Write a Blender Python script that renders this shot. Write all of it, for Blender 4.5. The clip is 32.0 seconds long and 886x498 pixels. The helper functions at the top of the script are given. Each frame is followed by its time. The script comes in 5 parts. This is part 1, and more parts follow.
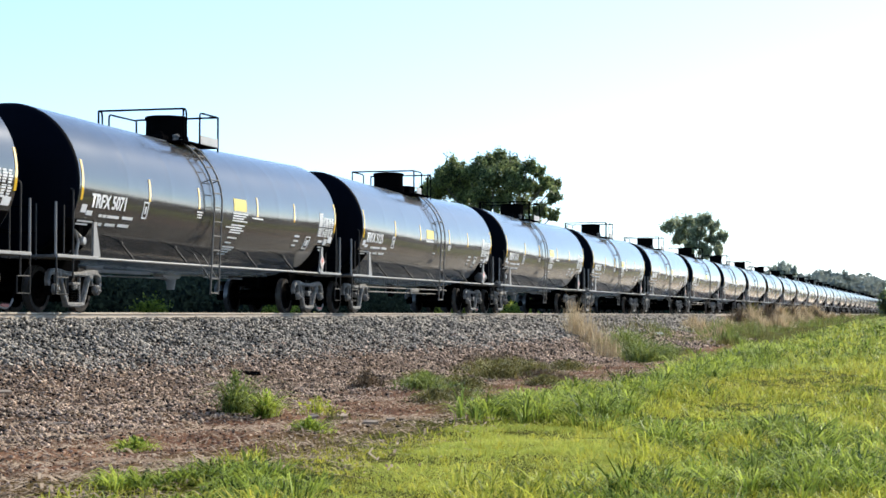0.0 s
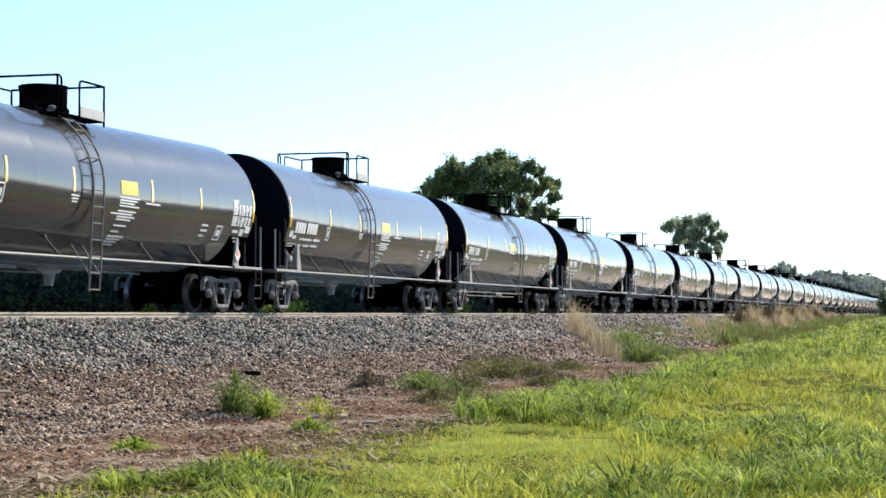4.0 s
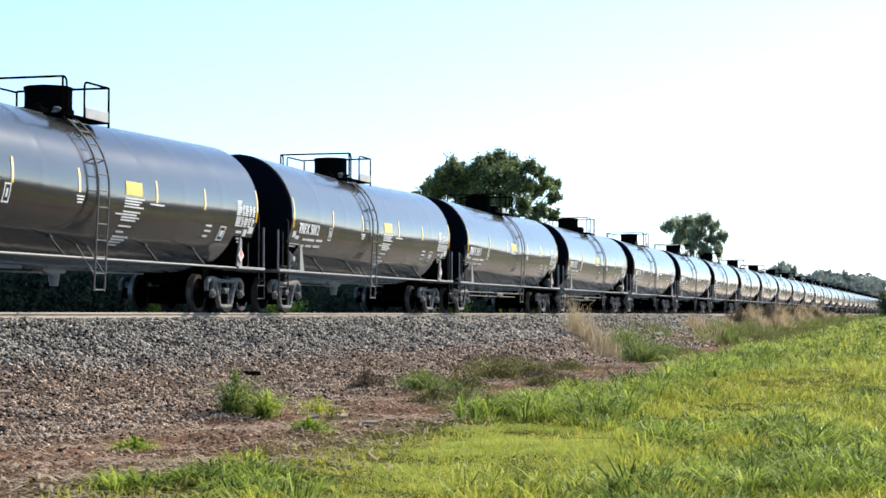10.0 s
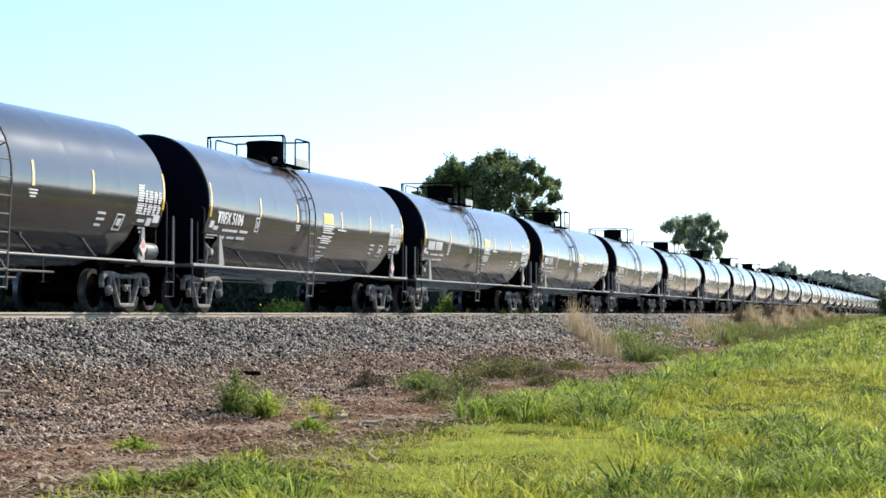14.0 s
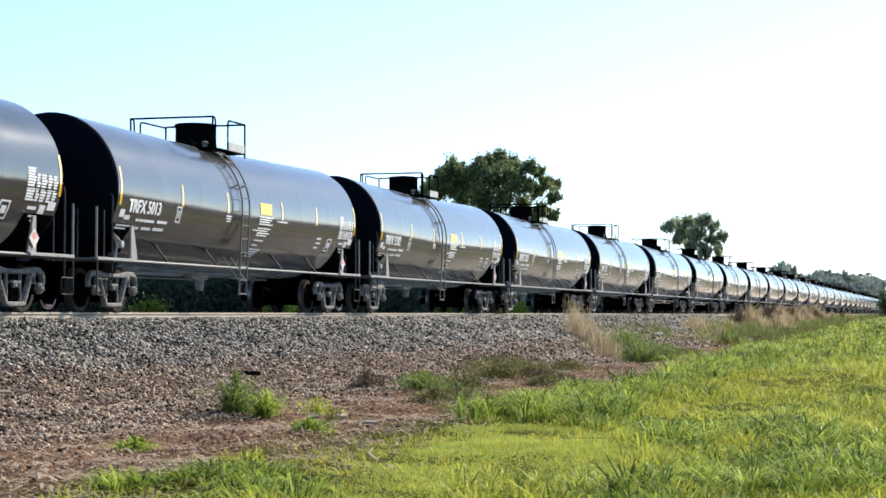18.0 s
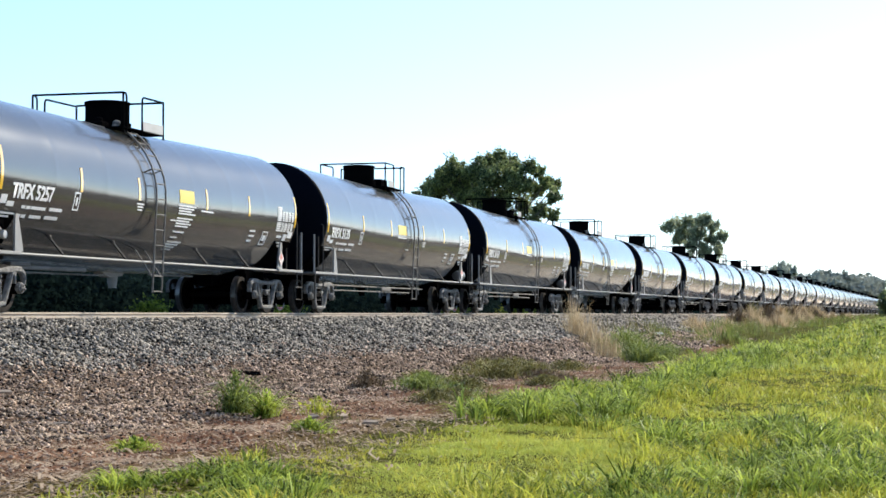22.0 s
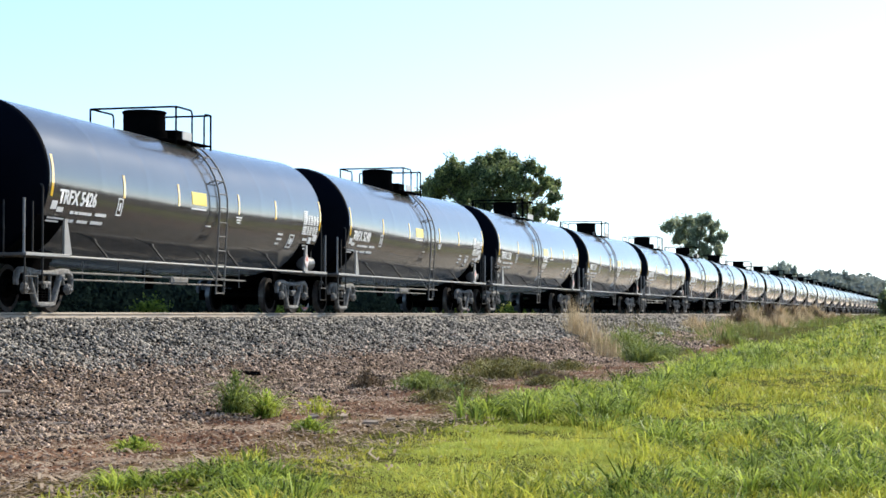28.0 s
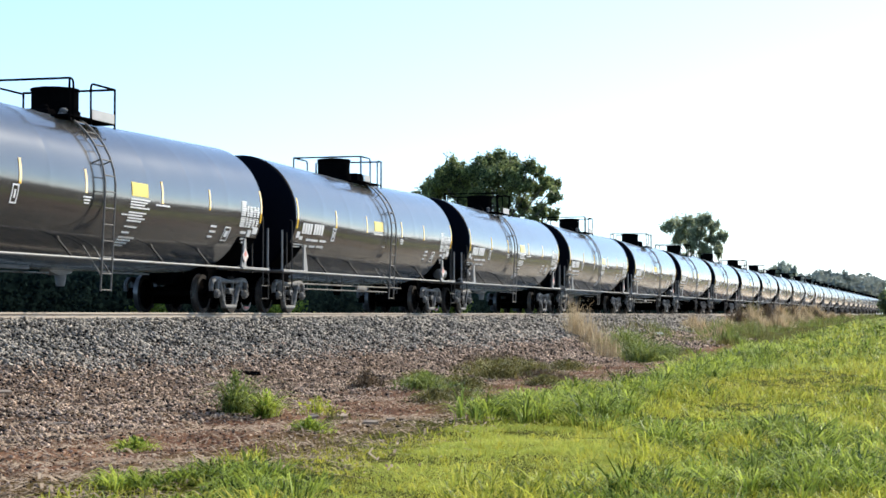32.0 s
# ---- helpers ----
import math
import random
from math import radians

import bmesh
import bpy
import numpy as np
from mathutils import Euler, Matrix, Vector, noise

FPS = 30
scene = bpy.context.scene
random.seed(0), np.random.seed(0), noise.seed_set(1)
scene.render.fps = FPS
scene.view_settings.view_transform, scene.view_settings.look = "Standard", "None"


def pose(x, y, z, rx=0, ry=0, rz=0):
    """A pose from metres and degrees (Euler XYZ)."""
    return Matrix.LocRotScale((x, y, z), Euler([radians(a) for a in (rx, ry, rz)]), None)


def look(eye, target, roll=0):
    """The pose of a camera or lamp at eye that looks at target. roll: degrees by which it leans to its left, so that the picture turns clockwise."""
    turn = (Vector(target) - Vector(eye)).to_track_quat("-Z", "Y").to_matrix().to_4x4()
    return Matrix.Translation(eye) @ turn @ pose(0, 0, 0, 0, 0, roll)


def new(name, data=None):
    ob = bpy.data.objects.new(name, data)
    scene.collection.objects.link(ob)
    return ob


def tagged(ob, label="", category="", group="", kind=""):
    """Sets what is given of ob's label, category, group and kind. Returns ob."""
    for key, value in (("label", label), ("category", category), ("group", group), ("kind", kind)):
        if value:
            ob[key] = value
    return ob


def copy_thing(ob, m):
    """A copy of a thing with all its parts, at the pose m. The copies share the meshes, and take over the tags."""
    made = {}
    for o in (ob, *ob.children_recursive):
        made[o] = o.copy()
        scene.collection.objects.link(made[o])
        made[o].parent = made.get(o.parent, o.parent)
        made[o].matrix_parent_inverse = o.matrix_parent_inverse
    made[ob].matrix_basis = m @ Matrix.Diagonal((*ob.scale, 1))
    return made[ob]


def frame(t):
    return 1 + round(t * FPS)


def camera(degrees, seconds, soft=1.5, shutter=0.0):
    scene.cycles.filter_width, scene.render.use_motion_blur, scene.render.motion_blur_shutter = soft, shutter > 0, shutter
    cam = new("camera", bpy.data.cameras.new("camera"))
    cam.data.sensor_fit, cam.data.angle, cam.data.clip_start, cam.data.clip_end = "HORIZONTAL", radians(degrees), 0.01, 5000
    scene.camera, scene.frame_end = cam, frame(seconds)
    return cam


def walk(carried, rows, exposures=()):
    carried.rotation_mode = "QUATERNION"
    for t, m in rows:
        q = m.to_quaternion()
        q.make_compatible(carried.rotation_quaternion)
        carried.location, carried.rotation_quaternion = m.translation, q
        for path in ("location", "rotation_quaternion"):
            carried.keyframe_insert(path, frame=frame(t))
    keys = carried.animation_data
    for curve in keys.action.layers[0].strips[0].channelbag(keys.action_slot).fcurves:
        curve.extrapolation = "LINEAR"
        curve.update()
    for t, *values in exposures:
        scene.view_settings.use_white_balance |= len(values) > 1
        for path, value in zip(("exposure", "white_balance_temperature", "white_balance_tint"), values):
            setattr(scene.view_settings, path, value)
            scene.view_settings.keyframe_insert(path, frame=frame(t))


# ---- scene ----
# World: x runs along the track, y away from the viewer, z = 0 on top of the rails.
cam = camera(27.3, 32.0, soft=1.6)
EYE = (0.0, 0.0, -0.0375)
AIM = pose(0, 0, 0, 92.047, 0, 15.381 - 90)
AIM.translation = EYE
walk(cam, [(0.0, AIM), (32.0, AIM)], exposures=[(0.0, 0.55, 6400, 10), (32.0, 0.55, 6400, 10)])

TRACK_Y = 17.95          # centre line of the track
PITCH = 18.09            # one car over its couplers
CAR_ZERO = 43.66         # along the train, centre of the car called 0
TO_SUN = Vector((0.74, -0.42, 0.52)).normalized()


def travelled(t):
    """Metres that the train has gone since the 13th second; it slows down a little, with one short check at 14.2 s."""
    lag = float(np.interp(t, [0, 14.2, 14.26, 17, 20, 32], [0, 0, 0.46, 0.46, 0.64, 0.74]))
    return 14.945 * (t - 13) - 0.00773 * (t - 13) ** 2 - lag


# ---- light ----
world = bpy.data.worlds.new("sky")
scene.world = world
world.use_nodes = True
wt = world.node_tree
sky = wt.nodes.new("ShaderNodeTexSky")
sky.sky_type = "NISHITA"
sky.sun_disc = False
sky.sun_elevation = math.asin(TO_SUN.z)
sky.sun_rotation = math.atan2(TO_SUN.x, TO_SUN.y)
sky.air_density, sky.dust_density, sky.ozone_density = 0.85, 0.5, 2.0
wt.nodes["Background"].inputs[1].default_value = 0.15
clear = wt.nodes.new("ShaderNodeMix")
clear.data_type, clear.blend_type = "RGBA", "MULTIPLY"
clear.inputs["Factor"].default_value = 1.0
clear.inputs["B"].default_value = (0.81, 1.0, 1.17, 1)
pale = wt.nodes.new("ShaderNodeHueSaturation")
pale.inputs["Saturation"].default_value = 0.82
# haze takes the colour out of the sky towards the horizon
way, height = wt.nodes.new("ShaderNodeTexCoord"), wt.nodes.new("ShaderNodeSeparateXYZ")
haze, tint = wt.nodes.new("ShaderNodeMapRange"), wt.nodes.new("ShaderNodeMapRange")
wt.links.new(way.outputs["Generated"], height.inputs[0])
for node, low, high in ((haze, 0.25, 0.82), (tint, 0.45, 1.0)):
    node.inputs["From Min"].default_value, node.inputs["From Max"].default_value = 0.0, 0.06
    node.inputs["To Min"].default_value, node.inputs["To Max"].default_value = low, high
    wt.links.new(height.outputs["Z"], node.inputs["Value"])
wt.links.new(haze.outputs["Result"], pale.inputs["Saturation"])
wt.links.new(tint.outputs["Result"], clear.inputs["Factor"])
wt.links.new(sky.outputs[0], pale.inputs["Color"])
wt.links.new(pale.outputs[0], clear.inputs["A"])
wt.links.new(clear.outputs["Result"], wt.nodes["Background"].inputs[0])
lamp = bpy.data.lights.new("sun", "SUN")
lamp.energy, lamp.angle, lamp.color = 5.0, radians(0.6), (1.0, 0.90, 0.73)
sun = new("sun", lamp)
sun.matrix_world = look((30, -40, 60), Vector((30, -40, 60)) - TO_SUN)


# ---- materials ----
def mat(name, dark, light, rough=0.7, metal=0.0, scale=6.0, fine=60.0, bump=0.2, space="Object", spec=0.5, vary=0.0, leaf=0.0, island=False):
    """A surface between two colours: broad stains and fine grain, with relief; vary changes it from piece to piece."""
    m = bpy.data.materials.new(name)
    m.use_nodes = True
    t, n = m.node_tree, m.node_tree.nodes
    b = n["Principled BSDF"]
    co = n.new("ShaderNodeTexCoord")
    big, small = n.new("ShaderNodeTexNoise"), n.new("ShaderNodeTexNoise")
    big.inputs["Scale"].default_value, small.inputs["Scale"].default_value = scale, fine
    big.inputs["Detail"].default_value, small.inputs["Detail"].default_value = 5, 3
    for x in (big, small):
        t.links.new(co.outputs[space], x.inputs["Vector"])
    add = n.new("ShaderNodeMath")
    add.operation = "MULTIPLY_ADD"
    t.links.new(small.outputs["Fac"], add.inputs[0])
    add.inputs[1].default_value = 0.45
    half = n.new("ShaderNodeMath")
    half.operation = "MULTIPLY_ADD"
    t.links.new(big.outputs["Fac"], half.inputs[0])
    half.inputs[1].default_value, half.inputs[2].default_value = 1.1, -0.28
    t.links.new(half.outputs[0], add.inputs[2])
    fac = add
    if vary:
        seed = n.new("ShaderNodeNewGeometry" if island else "ShaderNodeObjectInfo")
        v = n.new("ShaderNodeMath")
        v.operation = "MULTIPLY_ADD"
        t.links.new(seed.outputs["Random Per Island" if island else "Random"], v.inputs[0])
        v.inputs[1].default_value = vary
        off = n.new("ShaderNodeMath")
        off.operation = "SUBTRACT"
        t.links.new(add.outputs[0], off.inputs[0])
        off.inputs[1].default_value = vary / 2
        t.links.new(off.outputs[0], v.inputs[2])
        fac = v
    ramp = n.new("ShaderNodeMix")
    ramp.data_type = "RGBA"
    ramp.inputs["A"].default_value, ramp.inputs["B"].default_value = (*dark, 1), (*light, 1)
    t.links.new(fac.outputs[0], ramp.inputs["Factor"])
    t.links.new(ramp.outputs["Result"], b.inputs["Base Color"])
    b.inputs["Metallic"].default_value = metal
    b.inputs["Specular IOR Level"].default_value = spec
    r = n.new("ShaderNodeMath")
    r.operation = "MULTIPLY_ADD"
    t.links.new(big.outputs["Fac"], r.inputs[0])
    r.inputs[1].default_value, r.inputs[2].default_value = 0.24 * rough, rough * 0.88
    t.links.new(r.outputs[0], b.inputs["Roughness"])
    if bump:
        bm_ = n.new("ShaderNodeBump")
        bm_.inputs["Strength"].default_value, bm_.inputs["Distance"].default_value = bump, 0.02
        t.links.new(small.outputs["Fac"], bm_.inputs["Height"])
        t.links.new(bm_.outputs[0], b.inputs["Normal"])
    if leaf:
        tr = n.new("ShaderNodeBsdfTranslucent")
        t.links.new(ramp.outputs["Result"], tr.inputs["Color"])
        mx = n.new("ShaderNodeMixShader")
        mx.inputs[0].default_value = leaf
        t.links.new(b.outputs[0], mx.inputs[1])
        t.links.new(tr.outputs[0], mx.inputs[2])
        t.links.new(mx.outputs[0], n["Material Output"].inputs["Surface"])
    return m


TANK = mat("black_tank_paint", (0.017, 0.016, 0.015), (0.054, 0.050, 0.046), 0.15, scale=0.9, fine=9, bump=0.0, spec=0.95, vary=0.5)
coat = TANK.node_tree.nodes["Principled BSDF"]     # a film of road dust
coat.inputs["Sheen Weight"].default_value, coat.inputs["Sheen Roughness"].default_value = 0.40, 0.25
coat.inputs["Sheen Tint"].default_value = (0.85, 0.80, 0.74, 1)
# tank ends: shade between the cars is put into this near-black navy
HEAD = mat("shade_black_tank_end", (0.0012, 0.002, 0.0045), (0.002, 0.0035, 0.008), 0.5, scale=1.5, fine=20, bump=0.0, spec=0.03)
# real black paint, taken down further to carry the shade under the cars
BLACK = mat("black_paint_with_shade", (0.0015, 0.0015, 0.0018), (0.005, 0.0048, 0.0048), 0.6, scale=3, fine=40, bump=0.1, spec=0.0)
DARKSTEEL = mat("dark_dusty_steel", (0.02, 0.019, 0.018), (0.07, 0.066, 0.06), 0.7, scale=4, fine=35, bump=0.2, spec=0.2)
DUSTY = mat("dusty_steel", (0.07, 0.067, 0.06), (0.19, 0.18, 0.165), 0.75, scale=4, fine=35, bump=0.3)
# dusty steel, made paler to carry the sun on posts, brackets and pipes
LIGHTSTEEL = mat("dusty_sunlit_steel", (0.17, 0.165, 0.155), (0.36, 0.35, 0.33), 0.6, scale=4, fine=35, bump=0.2)
# dusty cast steel; wide tone range also imitates sunlit spots against shade
CAST = mat("dusty_sun_and_shade_cast", (0.002, 0.002, 0.002), (0.40, 0.385, 0.36), 0.8, scale=12, fine=45, bump=0.8, spec=0.2)
# rusty steel taken almost to black for the shade round the wheels
WHEEL = mat("rusty_shaded_wheel_steel", (0.002, 0.0018, 0.0016), (0.007, 0.006, 0.0055), 0.75, spec=0.0, metal=0.0, scale=6, fine=40)
RIM = mat("worn_wheel_rim", (0.006, 0.005, 0.0045), (0.075, 0.066, 0.058), 0.8, scale=7, fine=40, bump=0.1, spec=0.05)
TREAD = mat("worn_bright_steel", (0.10, 0.09, 0.08), (0.28, 0.26, 0.24), 0.4, metal=0.8, scale=8, fine=50, bump=0.05)
WHITE = mat("white_stencil_paint", (0.62, 0.62, 0.60), (0.85, 0.85, 0.83), 0.6, scale=3, fine=20, bump=0.0)
YELLOW = mat("yellow_reflective_tape", (0.75, 0.42, 0.02), (0.95, 0.60, 0.05), 0.12, scale=4, fine=30, bump=0.0, spec=1.0)
PALE_YELLOW = mat("yellow_paint", (0.72, 0.50, 0.03), (0.86, 0.63, 0.06), 0.3, spec=0.4, scale=4, fine=30, bump=0.0)
GREYBOX = mat("grey_steel_box", (0.34, 0.34, 0.33), (0.5, 0.5, 0.48), 0.6, scale=4, fine=30)
CYLINDER = mat("grey_air_tank_paint", (0.07, 0.07, 0.07), (0.16, 0.16, 0.155), 0.45, scale=3, fine=30, bump=0.1)
PLACARD = mat("white_placard", (0.55, 0.46, 0.43), (0.72, 0.62, 0.58), 0.6, scale=5, fine=30, bump=0.0)
RED = mat("red_placard_print", (0.55, 0.18, 0.13), (0.7, 0.30, 0.24), 0.6, scale=5, fine=30, bump=0.0)
RAIL = mat("rail_rust_dust", (0.30, 0.24, 0.18), (0.52, 0.44, 0.35), 0.75, scale=1.5, fine=25, bump=0.15)
YELLOW.node_tree.nodes["Principled BSDF"].inputs["IOR"].default_value = 1.9
RAILHEAD = mat("polished_rail_head", (0.45, 0.43, 0.40), (0.6, 0.58, 0.55), 0.3, metal=0.9, scale=2, fine=30, bump=0.05)
STONE = mat("ballast_stone", (0.008, 0.007, 0.006), (0.40, 0.355, 0.29), 0.9, scale=2.0, fine=20, bump=0.3, vary=1.5, island=True)
STONE_DIRTY = mat("dusty_brown_stone", (0.022, 0.014, 0.010), (0.60, 0.44, 0.32), 0.95, scale=1.5, fine=20, bump=0.3, vary=1.6, island=True)
STRAW = mat("dead_straw", (0.17, 0.105, 0.055), (0.60, 0.46, 0.31), 0.9, scale=3, fine=30, bump=0.0, vary=1.0, island=True, leaf=0.2)
PALEWOOD = mat("weathered_wood", (0.26, 0.19, 0.13), (0.56, 0.45, 0.34), 0.9, scale=6, fine=40, bump=0.3)
GRASS = mat("grass_blade", (0.095, 0.135, 0.014), (0.70, 0.71, 0.11), 0.5, spec=0.12, scale=0.35, fine=4, bump=0.0, vary=1.0, island=True, leaf=0.4)
TUFT = mat("coarse_grass_blade", (0.060, 0.11, 0.012), (0.60, 0.69, 0.12), 0.5, spec=0.14, scale=0.6, fine=5, bump=0.0, vary=1.1, island=True, leaf=0.4)
DEEPGRASS = mat("dark_grass_blade", (0.024, 0.050, 0.006), (0.40, 0.50, 0.085), 0.55, spec=0.10, scale=0.6, fine=5, bump=0.0, vary=1.2, island=True, leaf=0.35)
LAWN = mat("lawn_blade", (0.34, 0.40, 0.06), (0.74, 0.75, 0.17), 0.6, spec=0.12, scale=0.5, fine=5, bump=0.0, vary=0.7, island=True, leaf=0.35)
FARGRASS = mat("far_field_grass", (0.20, 0.29, 0.06), (0.66, 0.72, 0.20), 0.5, spec=0.1, scale=0.12, fine=2, bump=0.0, vary=0.6, island=True, leaf=0.4)
GRASS_YELLOW = mat("sunlit_short_grass", (0.28, 0.29, 0.03), (0.76, 0.70, 0.12), 0.6, spec=0.12, scale=0.5, fine=5, bump=0.0, vary=0.8, island=True, leaf=0.35)
REED = mat("dry_tall_grass", (0.30, 0.22, 0.12), (0.76, 0.62, 0.40), 0.85, scale=1, fine=8, bump=0.0, vary=1.0, island=True, leaf=0.35)
WEED = mat("weed_leaf", (0.042, 0.075, 0.016), (0.34, 0.40, 0.09), 0.6, scale=2, fine=10, bump=0.0, vary=0.8, island=True, leaf=0.4)
DEADWEED = mat("brown_weed", (0.045, 0.032, 0.020), (0.28, 0.20, 0.12), 0.9, scale=2, fine=10, bump=0.0, vary=0.9, island=True, leaf=0.2)
LEAF = mat("tree_leaf", (0.025, 0.050, 0.022), (0.40, 0.46, 0.17), 0.45, scale=0.35, fine=3, bump=0.0, vary=1.0, island=True, leaf=0.45)
# shade and faint haze behind the train are put into these dark leaves
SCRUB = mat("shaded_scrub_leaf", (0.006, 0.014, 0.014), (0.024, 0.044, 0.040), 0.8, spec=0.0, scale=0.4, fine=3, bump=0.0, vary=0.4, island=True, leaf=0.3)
OLIVE = mat("olive_weed_leaf", (0.050, 0.048, 0.014), (0.32, 0.29, 0.09), 0.7, scale=1.5, fine=8, bump=0.0, vary=1.0, island=True, leaf=0.3)
# distance haze is mixed into the pale leaf colours of far trees and woods
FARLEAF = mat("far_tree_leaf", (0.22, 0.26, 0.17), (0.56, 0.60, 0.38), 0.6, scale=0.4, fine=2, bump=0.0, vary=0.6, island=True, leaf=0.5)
HAZELEAF = mat("haze_tinted_tree_leaf", (0.34, 0.39, 0.33), (0.58, 0.62, 0.50), 0.7, scale=0.4, fine=2, bump=0.0, vary=0.6, island=True, leaf=0.5)
WOODS = mat("haze_tinted_woods_leaf", (0.19, 0.22, 0.19), (0.31, 0.34, 0.29), 0.7, scale=0.1, fine=1, bump=0.0, vary=0.4, island=True, leaf=0.3)
BARK = mat("tree_bark", (0.07, 0.055, 0.04), (0.2, 0.17, 0.13), 0.9, scale=3, fine=20, bump=0.6)


def ground_material():
    """Ballast, dirty gravel, red earth and grass, one after the other across the slope."""
    m = bpy.data.materials.new("ground")
    m.use_nodes = True
    t, n = m.node_tree, m.node_tree.nodes
    b = n["Principled BSDF"]
    geo, sep = n.new("ShaderNodeNewGeometry"), n.new("ShaderNodeSeparateXYZ")
    t.links.new(geo.outputs["Position"], sep.inputs[0])

    def noise_at(scale, detail=4):
        x = n.new("ShaderNodeTexNoise")
        x.inputs["Scale"].default_value, x.inputs["Detail"].default_value = scale, detail
        t.links.new(geo.outputs["Position"], x.inputs["Vector"])
        return x.outputs["Fac"]

    def math_of(op, a, c, d=0.0):
        x = n.new("ShaderNodeMath")
        x.operation = op
        for i, v in enumerate((a, c, d)):
            if isinstance(v, float):
                x.inputs[i].default_value = v
            else:
                t.links.new(v, x.inputs[i])
        return x.outputs[0]

    def mix(f, a, c):
        x = n.new("ShaderNodeMix")
        x.data_type = "RGBA"
        t.links.new(f, x.inputs["Factor"])
        for key, v in (("A", a), ("B", c)):
            if isinstance(v, tuple):
                x.inputs[key].default_value = (*v, 1)
            else:
                t.links.new(v, x.inputs[key])
        return x.outputs["Result"]

    wob = math_of("MULTIPLY_ADD", noise_at(0.45), 2.6, -1.3)
    narrow = n.new("ShaderNodeMapRange")
    narrow.inputs["From Min"].default_value, narrow.inputs["From Max"].default_value, narrow.inputs["To Max"].default_value = 60.0, 105.0, -5.0
    t.links.new(sep.outputs["X"], narrow.inputs["Value"])
    y = math_of("ADD", math_of("ADD", sep.outputs["Y"], narrow.outputs["Result"]), wob)

    def step(lo, hi):
        x = n.new("ShaderNodeMapRange")
        x.inputs["From Min"].default_value, x.inputs["From Max"].default_value = lo, hi
        t.links.new(y, x.inputs["Value"])
        return x.outputs["Result"]

    vor = n.new("ShaderNodeTexVoronoi")
    vor.inputs["Scale"].default_value = 17.0
    t.links.new(geo.outputs["Position"], vor.inputs["Vector"])
    grain = noise_at(14.0, 6)
    cell = n.new("ShaderNodeSeparateColor")
    t.links.new(vor.outputs["Color"], cell.inputs[0])
    grey = mix(cell.outputs[0], (0.012, 0.012, 0.012), (0.15, 0.145, 0.135))
    brown = mix(grain, (0.022, 0.013, 0.01), (0.25, 0.175, 0.125))
    earth = mix(noise_at(1.2, 6), (0.085, 0.036, 0.022), (0.34, 0.195, 0.12))
    green = mix(noise_at(1.1, 6), (0.022, 0.026, 0.005), (0.13, 0.13, 0.022))
    col = mix(step(6.0, 7.5), green, earth)
    col = mix(step(8.6, 10.6), col, brown)
    col = mix(step(12.7, 13.6), col, grey)
    far = n.new("ShaderNodeMapRange")
    far.inputs["From Min"].default_value, far.inputs["From Max"].default_value = 20.5, 23.0
    t.links.new(sep.outputs["Y"], far.inputs["Value"])
    col = mix(far.outputs["Result"], col, green)
    # unseen ground behind the viewer, coloured dark to darken the barrels' mirrored lower halves
    behind = n.new("ShaderNodeMapRange")
    behind.inputs["From Min"].default_value, behind.inputs["From Max"].default_value = -0.5, -3.0
    t.links.new(sep.outputs["Y"], behind.inputs["Value"])
    col = mix(behind.outputs["Result"], col, mix(noise_at(0.3, 6), (0.026, 0.021, 0.015), (0.075, 0.062, 0.046)))
    t.links.new(col, b.inputs["Base Color"])
    b.inputs["Roughness"].default_value = 0.95
    b.inputs["Specular IOR Level"].default_value = 0.02
    bp = n.new("ShaderNodeBump")
    bp.inputs["Strength"].default_value, bp.inputs["Distance"].default_value = 0.8, 0.04
    h = math_of("ADD", vor.outputs["Distance"], grain)
    t.links.new(h, bp.inputs["Height"])
    t.links.new(bp.outputs[0], b.inputs["Normal"])
    return m


GROUND = ground_material()


